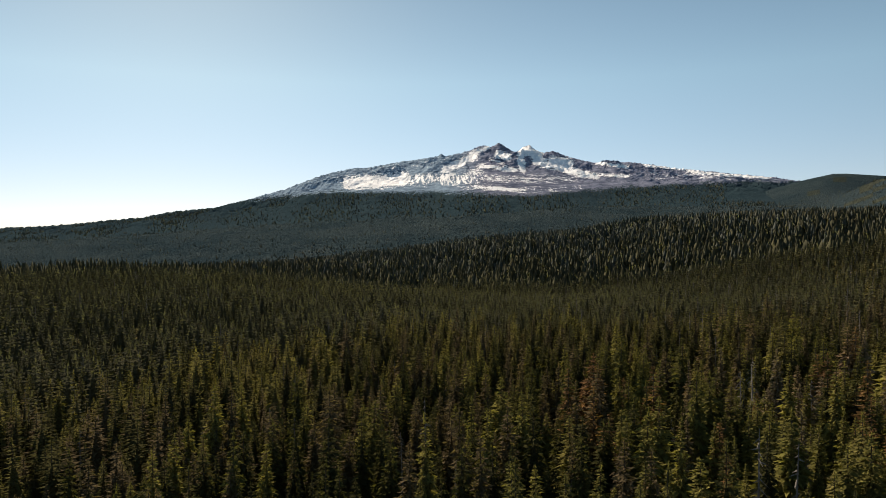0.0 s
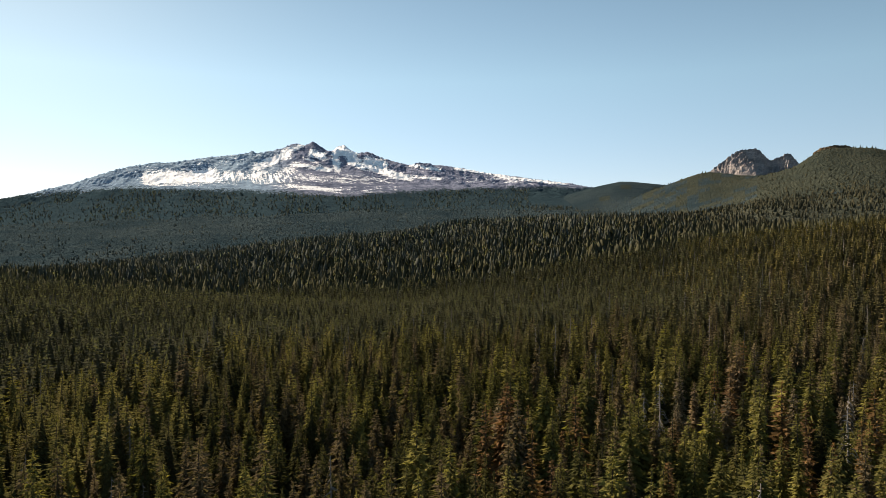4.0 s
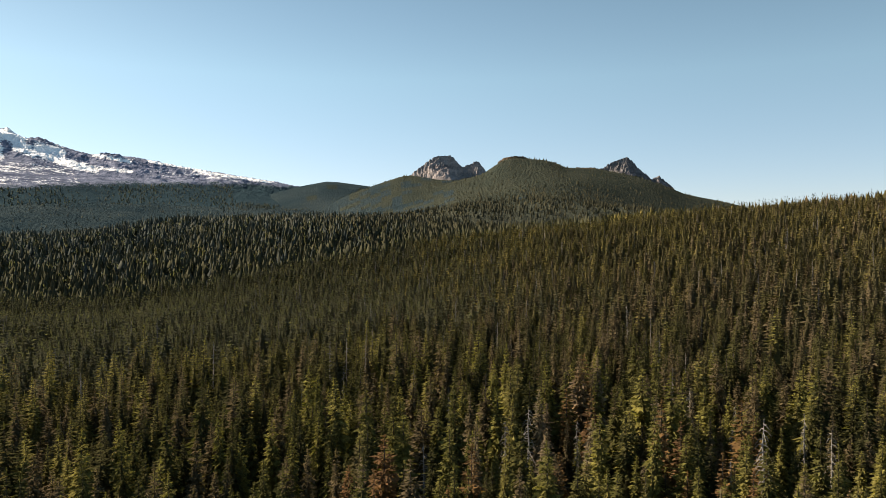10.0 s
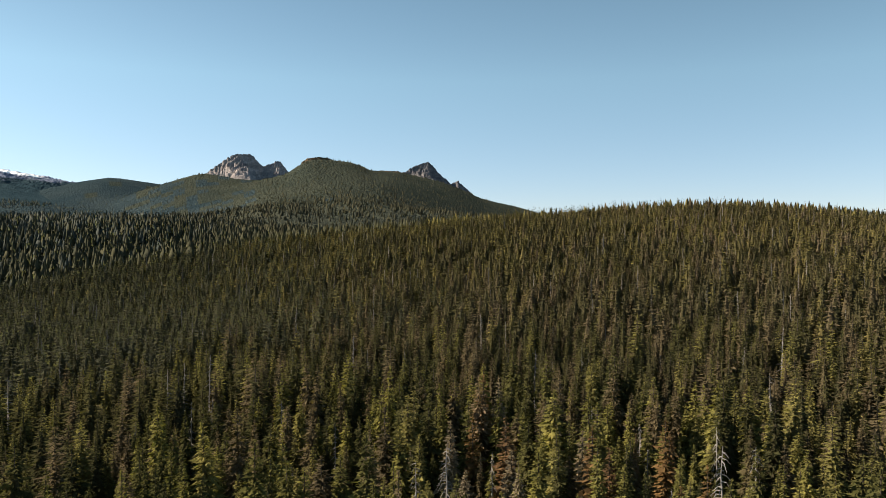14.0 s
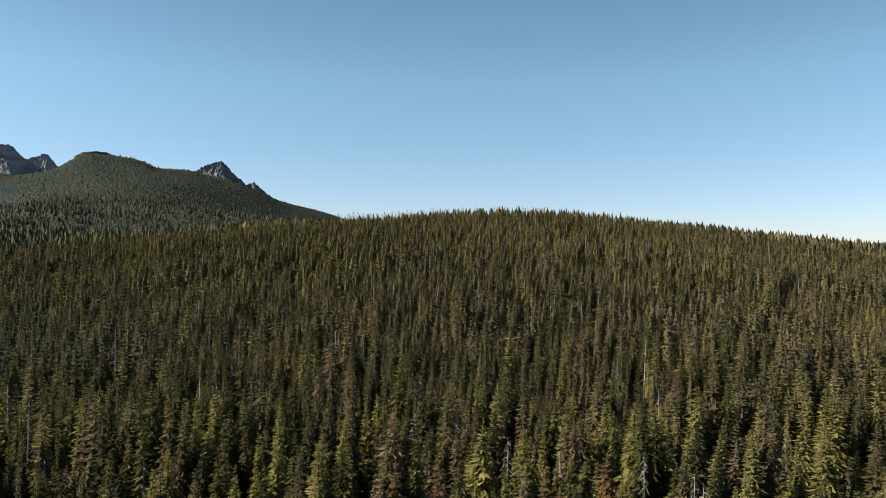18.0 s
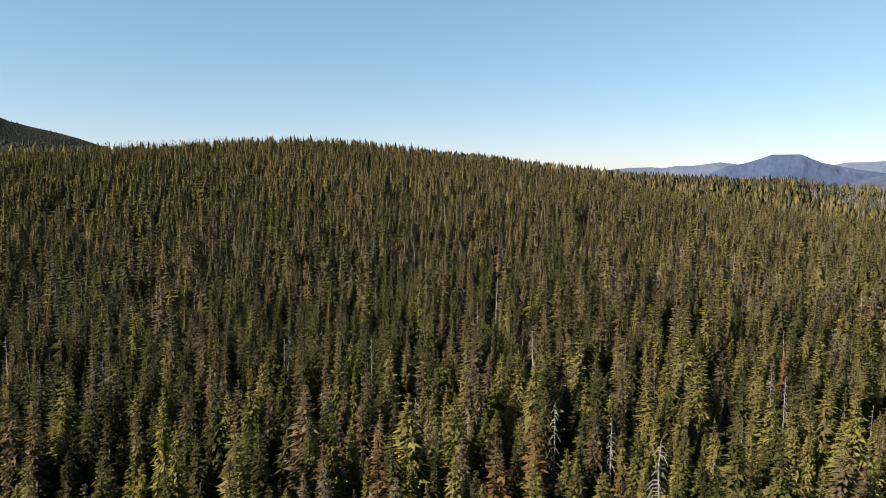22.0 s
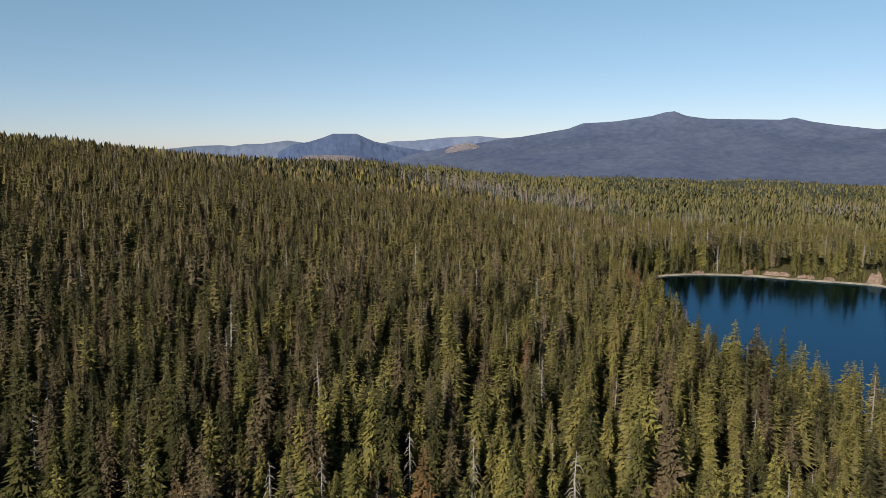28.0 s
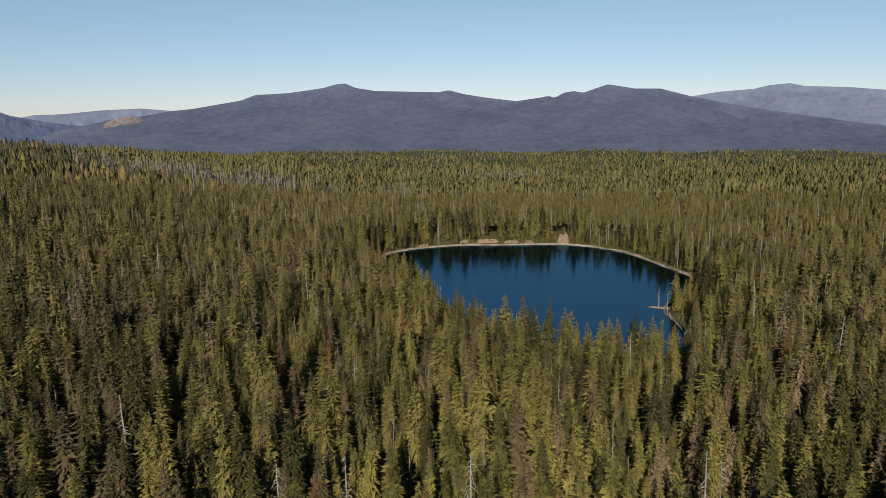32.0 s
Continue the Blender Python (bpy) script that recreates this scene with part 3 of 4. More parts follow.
def build_snow_mountain():
    steps = 600
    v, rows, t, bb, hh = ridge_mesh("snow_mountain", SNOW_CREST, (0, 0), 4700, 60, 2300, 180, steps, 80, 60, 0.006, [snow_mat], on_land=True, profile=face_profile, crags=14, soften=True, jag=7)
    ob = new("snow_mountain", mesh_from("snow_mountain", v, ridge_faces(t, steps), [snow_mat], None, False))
    z = v[:, 2]
    bear = np.degrees(np.arctan2(v[:, 0], v[:, 1]))
    angle = height_angle(v[:, 0], v[:, 1], z)
    woods = np.clip(0.5 + (tree_line(bear) - angle) / 0.9, 0, 1)
    snow = np.zeros(len(z))
    for b0, a0, b1, a1, w, full in LOWER_SNOW + SUMMIT_SNOW:
        ex, ey = b1 - b0, a1 - a0
        k = np.clip(((bear - b0) * ex + (angle - a0) * ey) / (ex * ex + ey * ey), 0, 1)
        gone = np.hypot(bear - b0 - k * ex, angle - a0 - k * ey)
        snow = np.maximum(snow, full * np.exp(-(gone / w) ** 2.5 * 0.8))
    ribbed = np.exp(-((bear - 0.2) / 3.2) ** 4 - ((angle - 5.1) / 0.55) ** 4)
    for key, val in (("snow", np.clip(0.06 + snow * 0.86, 0, 0.95)), ("woods", woods), ("ribbed", ribbed), ("east", np.clip((bear - 0.5) / 3, 0, 1))):
        at = ob.data.attributes.new(key, "FLOAT", "POINT")
        at.data.foreach_set("value", val.astype(np.float32))
    tagged(ob, "broad volcanic mountain with snowy rock summits above dark woods", "mountain", kind="structure")


build_snow_mountain()

BUTTE = [(36.2, 320), (36.81, 352), (37.59, 384), (38.14, 409), (38.7, 425), (39.82, 429), (40.11, 416), (40.38, 397), (40.83, 374), (41.1, 385), (41.62, 392),
         (41.74, 401), (42.08, 401), (42.31, 384), (42.8, 350)]
NEEDLE = [(51.06, 353), (51.97, 374), (52.43, 393), (53.11, 411), (53.88, 421), (54.33, 400), (54.69, 373), (55.37, 338), (55.68, 319), (55.95, 324),
          (56.27, 335), (56.58, 311), (57.07, 292), (57.61, 254)]
for nm, crest, radius, foot, front, mat, lab in (("rock_butte", BUTTE, 3200, 195, 330, butte_mat, "bare grey-brown rock butte with cliffs above the woods"),
                               ("rock_pinnacles", NEEDLE, 3350, 230, 240, needle_mat, "dark rock peak with a small pinnacle beside it")):
    v, rows, t, *_ = ridge_mesh(nm, crest, HERE, radius, foot, front, 200, 150, 30, 50, 0.007, [mat], 0.75, 5, crags=44)
    tagged(new(nm, mesh_from(nm, v, ridge_faces(t, 150), [mat], None, False)), lab, "rock peak", kind="structure")

TABLE = [(111.6, 40), (112.8, 86), (114.0, 102), (114.7, 118), (115.3, 134), (115.94, 153), (117.8, 153), (118.5, 128), (119.2, 105), (121.44, 68), (125.7, 20)]
FAR_LEFT = [(100.99, 57), (103.5, 60), (105.68, 78), (107.35, 83), (108.2, 76), (109.08, 89), (110.5, 92), (112.36, 113), (113.5, 101), (116, 70)]
LAVA = [(112.6, -8), (113.2, 10), (113.9, 22), (115.0, 27), (116.4, 24), (117.4, 20), (118.1, 8), (118.7, -10)]
FAR_RIDGE = [(118.14, 61), (120.63, 109), (122.3, 112), (124.88, 133), (127.49, 143), (129.7, 127), (133.72, 89)]
FAR = [(117, -150), (121.83, 21), (125.28, 74), (127.25, 90), (129.7, 122), (131.04, 131), (134.64, 176), (135.78, 208), (136.9, 211), (138.26, 217), (140.96, 245),
       (141.86, 264), (142.62, 270), (143.43, 244), (144.98, 226), (147.19, 221), (150.02, 215), (150.78, 227), (151.94, 203), (153.63, 182), (156.11, 158),
       (158.1, 177), (158.69, 186), (159.09, 173), (159.85, 202), (160.61, 210), (161.37, 200), (162.47, 228), (163.19, 245), (165.24, 218), (167.11, 215),
       (169.38, 168), (173.34, 105), (179.95, 25), (186, -40)]
FAR_B = [(165.29, 118), (169.38, 178), (171.34, 202), (173.64, 214), (174.75, 234), (176.03, 241), (176.95, 223), (179.76, 210), (182.04, 189), (186.22, 120), (192, 60)]
THERE = (14, 177)
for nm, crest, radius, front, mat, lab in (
        ("table_mountain", TABLE, 4480, 420, haze_mesa, "flat-topped hazy blue mountain far beyond the ridge"),
        ("distant_hills", FAR_LEFT, 4720, 150, haze_woods_far, "low hazy blue hills on the skyline"),
        ("distant_ridge", FAR_RIDGE, 4700, 300, haze_woods_far, "low hazy blue ridge on the skyline"),
        ("wooded_range", FAR, 4250, 1300, haze_woods, "long wooded mountain range beyond the lake, blue-grey haze in its colour"),
        ("shield_mountain", FAR_B, 4650, 900, haze_woods_far, "smooth hazy shield mountain behind the wooded range")):
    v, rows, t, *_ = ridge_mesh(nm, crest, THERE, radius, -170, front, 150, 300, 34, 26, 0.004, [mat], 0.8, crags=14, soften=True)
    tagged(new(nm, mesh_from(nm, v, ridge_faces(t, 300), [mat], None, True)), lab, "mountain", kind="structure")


dry_grass = rock_material("dry_brown_grass", (0.12, 0.082, 0.054), (0.19, 0.142, 0.094), 0.05)
pale_rock = rock_material("pale_pinkish_cliff_rock", (0.12, 0.114, 0.128), (0.2, 0.178, 0.19), 0.03)
for nm, crest, centre, radius, foot, mat, lab, cat in (
        ("grassy_top", [(43.7, 345), (44.2, 364), (45.1, 370), (45.8, 368), (46.4, 352)], HERE, 2748, 325, dry_grass, "bald brown grassy top of the wooded hill", "hilltop"),
        ("grassy_saddle", [(49.0, 312), (49.6, 320), (51.3, 320), (52.0, 311)], HERE, 2748, 292, dry_grass, "bald brown grassy saddle beside the rock peak", "hilltop"),
        ("lava_field", LAVA, THERE, 4060, -60, pale_rock, "pale pinkish bare field below the table mountain", "clearing"),
        ("pale_cliff", [(124.7, 40), (125.2, 66), (126.0, 88), (126.7, 96), (127.4, 84), (127.9, 60)], THERE, 4190, 25, pale_rock, "pale pinkish cliff on the end of the range", "cliff")):
    v, rows, t, *_ = ridge_mesh(nm, crest, centre, radius, foot, 70, 70, 60, 14, 10, 0.02, [mat], 0.8, 3, crags=8)
    tagged(new(nm, mesh_from(nm, v, ridge_faces(t, 60), [mat], None, False)), lab, cat, kind="structure")


# ---------------------------------------------------------------- lake
def build_lake():
    n = len(SHORE)
    c = SHORE.mean(0)
    v, f, shallow = [(c[0], c[1], 0.0)], [], [0.0]
    away = (SHORE - c) / np.hypot(*(SHORE - c).T)[:, None]
    for inset, sh in ((40, 0.0), (16, 0.0), (8, 0.12), (4, 0.45), (1, 0.9), (-1.5, 1.0)):
        for p, w_, west in zip(SHORE, away, SHORE[:, 0] < 130):
            q = p - w_ * min(inset * (1.6 if west else 0.8), 0.7 * np.hypot(*(p - c)))
            v.append((q[0], q[1], 0.0))
            shallow.append(sh)
    for i in range(n):
        j = (i + 1) % n
        f.append((0, 1 + i, 1 + j, 0))
        for k in range(5):
            f.append((1 + k * n + i, 1 + k * n + n + i, 1 + k * n + n + j, 1 + k * n + j))
    tri = [(q[0], q[1], q[2]) for q in f] + [(q[0], q[2], q[3]) for q in f if q[3]]
    me = mesh_from("lake", v, tri, [water_mat], None, True)
    me.attributes.new("shallow", "FLOAT", "POINT").data.foreach_set("value", np.array(shallow, np.float32))
    tagged(new("lake", me), "still deep blue forest lake reflecting the trees", "lake", kind="structure")


build_lake()


def shore_normals():
    t = np.roll(SHORE, -1, 0) - np.roll(SHORE, 1, 0)
    n = np.stack([-t[:, 1], t[:, 0]], 1) / np.hypot(t[:, 0], t[:, 1])[:, None]
    return n * np.sign(((SHORE - SHORE.mean(0)) * n).sum(1))[:, None]


OUT = shore_normals()


def build_beach():
    """A strip of sand and pale stones along the water, widest on the far shore."""
    rows, n = [], len(SHORE)
    r = np.random.default_rng(5)
    wide_ = (1.0 + 1.3 * np.clip((-60 - SHORE[:, 1]) / 60, 0, 1)) * np.clip(0.32 + 0.3 * np.sin(np.arange(n) * 0.55) + 0.25 * np.sin(np.arange(n) * 1.37 + 1), 0.02, 0.8) * r.uniform(0.5, 1.3, n)
    for k, (off, z_) in enumerate(((-1.6, -0.35), (0.0, 0.06), (0.5, 0.4), (1.0, 0.75))):
        d_ = np.where(k < 2, off, off * wide_) + r.normal(0, 0.12, n)
        p = SHORE + OUT * d_[:, None]
        rows.append(np.column_stack([p, np.full(n, z_) + r.normal(0, 0.03, n)]))
    tagged(new("beach", mesh_from("beach", np.concatenate(rows), grid_faces(4, n, True)[:, ::-1], [sand_mat], None, False)), "pale sandy shore strip round the lake", "beach", kind="structure")


build_beach()


def log_mesh(seed, length, radius):
    r = np.random.default_rng(seed)
    v, f = [], []
    for k in range(6):
        q = k / 5
        rad = radius * (1 - 0.55 * q) * r.uniform(0.92, 1.08)
        oy, oz = r.normal(0, radius * 0.25, 2)
        for i in range(8):
            a = i * 0.7854
            v.append((length * (q - 0.5), oy + rad * math.cos(a), radius * 0.75 + oz * 0.4 + rad * math.sin(a)))
    for k in range(5):
        for i in range(8):
            j = (i + 1) % 8
            f.append((k * 8 + i, k * 8 + j, k * 8 + 8 + j, k * 8 + 8 + i))
    f += [(0, 3, 2, 1), (0, 5, 4, 3), (0, 7, 6, 5), (40, 41, 42, 43), (40, 43, 44, 45), (40, 45, 46, 47)]
    return mesh_from("log", v, f, [dead_wood])


def build_logs():
    r = np.random.default_rng(9)
    for k in range(26):
        i = int(r.integers(6, 70))
        p = SHORE[i] + OUT[i] * r.uniform(0.1, 1.5)
        t = SHORE[(i + 1) % len(SHORE)] - SHORE[i - 1]
        ob = new("driftwood_log", log_mesh(100 + k, r.uniform(4, 9.5), r.uniform(0.16, 0.34)))
        ob.matrix_basis = Matrix.Translation((p[0], p[1], 0.18)) @ Matrix.Rotation(math.atan2(t[1], t[0]) + r.normal(0, 0.25), 4, "Z")
        tagged(ob, "bleached driftwood log stranded on the lake shore", "log", "driftwood logs")


build_logs()


def build_bank(px, py, width, height, turn, seed, label):
    """A slumped bank of bare soil above the beach."""
    r = np.random.default_rng(seed)
    rim = r.uniform(0.78, 1.05, 13)
    v = []
    for j in range(9):
        q = j / 8
        for i in range(13):
            u = i / 12 * 2 - 1
            edge = min(1.0, (1 - abs(u)) * 4) * rim[i]
            v.append((u * width / 2 + r.normal(0, 0.2), height * 0.9 * q + r.normal(0, 0.25), height * edge * q ** 0.8 + r.normal(0, 0.22) * edge - 0.25 * (1 - edge)))
    ob = new("eroded_bank", mesh_from("eroded_bank", v, grid_faces(9, 13), [red_soil], None, False))
    ob.matrix_basis = Matrix.Translation((px, py, 0.35)) @ Matrix.Rotation(turn, 4, "Z")
    tagged(ob, label, "bank", "eroded banks")


BANKS = ((157.5, -182.8, 6.5, 5.2), (195, -165, 13, 2.0), (206, -158, 6, 1.7), (183, -170.5, 8, 1.8), (174, -175, 5, 1.4), (222, -141, 6, 1.1))
for k, (bx, by, bw, bh) in enumerate(BANKS):
    i = int(np.argmin(np.hypot(SHORE[:, 0] - bx, SHORE[:, 1] - by)))
    build_bank(bx, by, bw, bh, math.atan2(OUT[i][1], OUT[i][0]) - math.pi / 2, 20 + k,
               "tall slumped bank of bare reddish soil above the beach" if k == 0 else "low eroded bank of tan soil on the lake shore")


def build_spit():
    r = np.random.default_rng(3)
    v = []
    for j in range(9):
        for i in range(19):
            u, w_ = i / 18 * 2 - 1, j / 8 * 2 - 1
            v.append((u * 7, w_ * 1.5 * max(0.15, 1 - u * u) ** 0.5, 0.6 * max(0, 1 - w_ * w_) * max(0.1, 1 - u * u) ** 0.5 - 0.2 + r.normal(0, 0.06)))
    ob = new("spit", mesh_from("spit", v, grid_faces(9, 19), [red_soil], None, False))
    ob.matrix_basis = Matrix.Translation((78, -73.5, 0)) @ Matrix.Rotation(0.15, 4, "Z")
    tagged(ob, "low spit of reddish soil reaching into the lake", "spit", kind="structure")


build_spit()

# ---------------------------------------------------------------- trees
rng = np.random.default_rng(7)


def fir(whorls, boughs, detail, seed, slim=1.0, ragged=0.35, bottom=0.1, blunt=0.72, broad=0.2, core=0.5, sag=1.0):
    """One conifer of height 1: layers of flat boughs that taper to a point, round a twig-brown core added to keep the
    gaps dark.
    """
    r = np.random.default_rng(seed)
    v, f = [], []

    def girth(h):
        u = max(0.0, 1 - (h - bottom) / (1 - bottom))
        return 0.14 * slim * (u ** blunt * (1 - 0.3 * max(0, u - 0.8) / 0.2)) + 0.012
    low = bottom + 0.02
    # solid cone for the inner twigs, added to block light between the boughs
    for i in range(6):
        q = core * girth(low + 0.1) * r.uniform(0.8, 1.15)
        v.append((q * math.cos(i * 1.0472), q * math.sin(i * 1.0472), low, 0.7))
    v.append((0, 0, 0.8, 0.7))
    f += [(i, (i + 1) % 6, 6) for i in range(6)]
    for a in (0.0, 1.6):       # the leader
        b = len(v)
        v += [(0.009 * math.cos(a), 0.009 * math.sin(a), 0.92, 0.2), (-0.009 * math.cos(a), -0.009 * math.sin(a), 0.92, 0.2), (r.normal(0, 0.003), r.normal(0, 0.003), 1.0, 0.0)]
        f.append((b, b + 1, b + 2))
    gap = (1 - bottom) / whorls
    for k in range(whorls):
        turn = r.uniform(0, 6.28)
        level = bottom + gap * (k + 0.5 + r.uniform(-0.2, 0.2))
        full = r.uniform(0.82, 1.15)
        count = round(boughs * (0.6 + 0.75 * girth(level) / (0.14 * slim)))
        for i in range(count):
            h = level + r.uniform(-0.22, 0.22) * gap
            a = turn + 6.283 * (i + r.uniform(-0.4, 0.4)) / count
            length = girth(h) * full * (1 + r.uniform(-ragged, ragged * 0.7))
            droop, lift, roll = sag * r.uniform(0.1, 0.55) * (1.3 - h), r.uniform(0, 0.14), r.normal(0, 0.3)

            def at(along, side, turned=0.0, twig=0.0):
                ca, sa = math.cos(a), math.sin(a)
                z = h - droop * length * along + lift * length * max(0, along - 0.6) * 2 + roll * side * length + turned * length
                v.append(((ca * along - sa * side) * length, (sa * along + ca * side) * length, z, twig))
                return len(v) - 1
            w = broad * r.uniform(0.75, 1.25) * min(1.3, math.sqrt(0.08 * slim / length))
            if detail == 1:
                f.append((at(0.35, w, -0.05, 0.3), at(0.35, -w, -0.05, 0.3), at(1.0, r.normal(0, 0.1))))
                continue
            o, q = r.normal(0, 0.14), r.normal(0, 0.16)
            f.append((at(0.12, 0, 0, 0.4), at(0.68, o - w, r.normal(-0.08, 0.1)), at(0.62, o + w, r.normal(-0.08, 0.1))))
            f.append((at(0.46, q + w, r.normal(-0.02, 0.08)), at(0.5, q - w, r.normal(-0.02, 0.08)), at(1.0, q + r.normal(0, 0.08), r.normal(-0.05, 0.1))))
    return np.array(v, np.float32), np.array(f, np.int32)


def skirts(levels, points, seed, slim=1.0):
    """A conifer seen from afar: jagged skirts of boughs on one axis."""
    r = np.random.default_rng(seed)
    v, f = [], []
    tops = np.linspace(1.0, 0.32, levels)
    step = 0.68 / max(1, levels - 1)
    for h in tops:
        v.append((r.normal(0, 0.006), r.normal(0, 0.006), h, 0.2))
    for k, h in enumerate(tops):
        low = h - step * r.uniform(1.15, 1.5) - 0.02
        reach = (0.135 * slim * (1 - low) ** 0.75 + 0.01) * r.uniform(0.85, 1.15)
        base = len(v)
        turn = r.uniform(0, 6.28)
        for i in range(points):
            a = turn + 6.283 * (i + r.uniform(-0.3, 0.3)) / points
            q = reach * (r.uniform(0.85, 1.25) if i % 2 else r.uniform(0.45, 0.75))
            v.append((q * math.cos(a), q * math.sin(a), low + r.uniform(-0.35, 0.35) * step, 0.0 if i % 2 else 0.3))
        for i in range(points):
            f.append((k, base + i, base + (i + 1) % points))
        if k:
            f.append((k - 1, k, base))
    return np.array(v, np.float32), np.array(f, np.int32)


def stem(sides, radius, top=0.97):
    v, f = [], []
    for z, r in ((-0.03, radius), (top, radius * 0.15)):
        for i in range(sides):
            v.append((r * math.cos(6.283 * i / sides), r * math.sin(6.283 * i / sides), z, 0.0))
    for i in range(sides):
        j = (i + 1) % sides
        f += [(i, j, sides + j), (i, sides + j, sides + i)]
    return np.array(v, np.float32), np.array(f, np.int32)


def bare(limbs, seed, sides=3):
    """A dead conifer of height 1: a tapering pole with short broken limbs and grey twigs."""
    r = np.random.default_rng(seed)
    v, f = stem(sides, 0.015)
    v, f = list(map(tuple, v)), list(map(tuple, f))
    for i in range(limbs):
        h = 0.25 + 0.7 * (i + r.uniform(0, 1)) / limbs
        a = r.uniform(0, 6.283)
        n = 0.1 * (1.15 - h) * r.uniform(0.5, 1.5) + 0.012
        b = len(v)
        for dz in (0.007, -0.007):
            v.append((0, 0, h + dz, 0.0))
        v.append((n * math.cos(a), n * math.sin(a), h - n * r.uniform(0.1, 0.9), 0.0))
        v.append((0.006 * math.sin(a), -0.006 * math.cos(a), h, 0.0))
        f += [(b, b + 1, b + 2), (b, b + 3, b + 2)]
    return np.array(v, np.float32), np.array(f, np.int32)


def tones(x, y):
    """From tree to tree, with patches of like trees."""
    patch = np.sin(x * 0.05 + 1.7 * np.sin(y * 0.021)) * np.sin(y * 0.043 + 1.3 * np.sin(x * 0.027)) + 0.6 * np.sin(x * 0.013 - 0.8) * np.sin(y * 0.016 + 2)
    greener = np.clip((y - 60 - 0.4 * x) / 150, 0, 1)
    tone = np.clip(rng.uniform(0, 1, len(x)) * (0.94 - 0.2 * greener) + patch * 0.15 - 0.02, 0, 1)

    def stand(cx, cy, wide):
        return np.exp(-((x - cx) ** 2 + (y - cy) ** 2) / wide ** 2)
    # darker tones on the slopes east and north, brighter ones toward the lake
    dark = np.maximum.reduce([0.95 * stand(210, 190, 180), 0.75 * stand(15, 145, 70), 0.85 * stand(-50, 95, 80), 0.3 * stand(65, 95, 42), 0.65 * stand(45, 200, 70), 0.85 * stand(135, 160, 60), 0.8 * stand(660, -20, 190), 0.9 * stand(205, 115, 75), 0.5 * stand(360, 50, 130), 0.85 * stand(680, 230, 160)])
    bright = np.maximum(0.6 * stand(95, 10, 70), 0.85 * stand(95, 66, 52))
    u, w = rng.uniform(0, 1, len(x)), rng.uniform(0, 1, len(x))
    tone = np.where(u < dark, np.where(w < 0.6, w * 0.32, 0.81 + 0.06 * w), tone)
    return np.where((u > 1 - bright) & (tone < 0.9), 0.5 + 0.28 * w, tone)


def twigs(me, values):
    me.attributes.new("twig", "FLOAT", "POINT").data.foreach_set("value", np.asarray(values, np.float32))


def plant(name, kinds, x, y, z, tall, wide, mats, label, index=None, category="trees", smooth=False):
    """Many trees in one mesh."""
    vs, fs, ids, tw, tn, off = [], [], [], [], [], 0
    tone = tones(x, y)
    pick = rng.integers(0, len(kinds), len(x))
    for k, (v, f) in enumerate(kinds):
        m = np.flatnonzero(pick == k)
        if not len(m):
            continue
        a = rng.uniform(0, 6.283, len(m))
        c, s = np.cos(a)[:, None], np.sin(a)[:, None]
        w, h = (tall[m] * wide[m])[:, None], tall[m][:, None]
        lean = rng.normal(0, 0.02, (len(m), 2))
        px = x[m][:, None] + (v[None, :, 0] * c - v[None, :, 1] * s) * w + lean[:, :1] * v[None, :, 2] * h
        py = y[m][:, None] + (v[None, :, 0] * s + v[None, :, 1] * c) * w + lean[:, 1:] * v[None, :, 2] * h
        pz = z[m][:, None] + v[None, :, 2] * h
        vs.append(np.stack([px, py, pz], -1).reshape(-1, 3))
        fs.append((f[None] + (np.arange(len(m)) * len(v))[:, None, None]).reshape(-1, 3) + off)
        tw.append(np.tile(v[:, 3], len(m)))
        tn.append(np.repeat(tone[m], len(v)))
        if index is not None:
            ids.append(np.tile(index[k], len(m)))
        off += len(m) * len(v)
    if not vs:
        return 0
    me = mesh_from(name, np.concatenate(vs), np.concatenate(fs), mats, np.concatenate(ids) if ids else None, smooth)
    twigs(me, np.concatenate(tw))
    me.attributes.new("tone", "FLOAT", "POINT").data.foreach_set("value", np.concatenate(tn).astype(np.float32))
    tagged(new(name, me), label, category, kind="stuff")
    return len(me.polygons)


def scatter(x0, x1, y0, y1, gap):
    """Places for trees: one in each cell of a grid, moved about in it."""
    i, j = np.meshgrid(np.arange(x0, x1, gap), np.arange(y0, y1, gap), indexing="ij")
    x = (i + rng.uniform(-0.48, 0.48, i.shape) * gap).ravel()
    y = (j + rng.uniform(-0.48, 0.48, j.shape) * gap).ravel()
    return x, y


# the flight, with the bearing of the country before it
FLIGHT = np.array([(0, 0, 0), (-18, 33, 23), (-24, 63, 43), (-22, 87, 59), (-17, 117, 81), (-10, 142, 101), (4, 167, 124), (14, 177, 138), (25, 184, 150)], float)


def flight_distance(x, y):
    """How near the flight comes to a place that lies before it."""
    best = np.full(x.shape, 1e9)
    for ax, ay, b in FLIGHT:
        dist = np.hypot(x - ax, y - ay)
        off = np.abs((np.degrees(np.arctan2(x - ax, y - ay)) - b + 180) % 360 - 180)
        best = np.where(off < 42, np.minimum(best, np.maximum(dist, 75)), best)
    return best


def bearing_of(x, y):
    return np.degrees(np.arctan2(x - CENTRE[0], y - CENTRE[1])) % 360


def with_stem(crown, sides=3, radius=0.012):
    v, f = crown
    sv, sf = stem(sides, radius)
    return (np.concatenate([v, sv]), np.concatenate([f, sf + len(v)])), np.array([0] * len(f) + [1] * len(sf), np.int32)


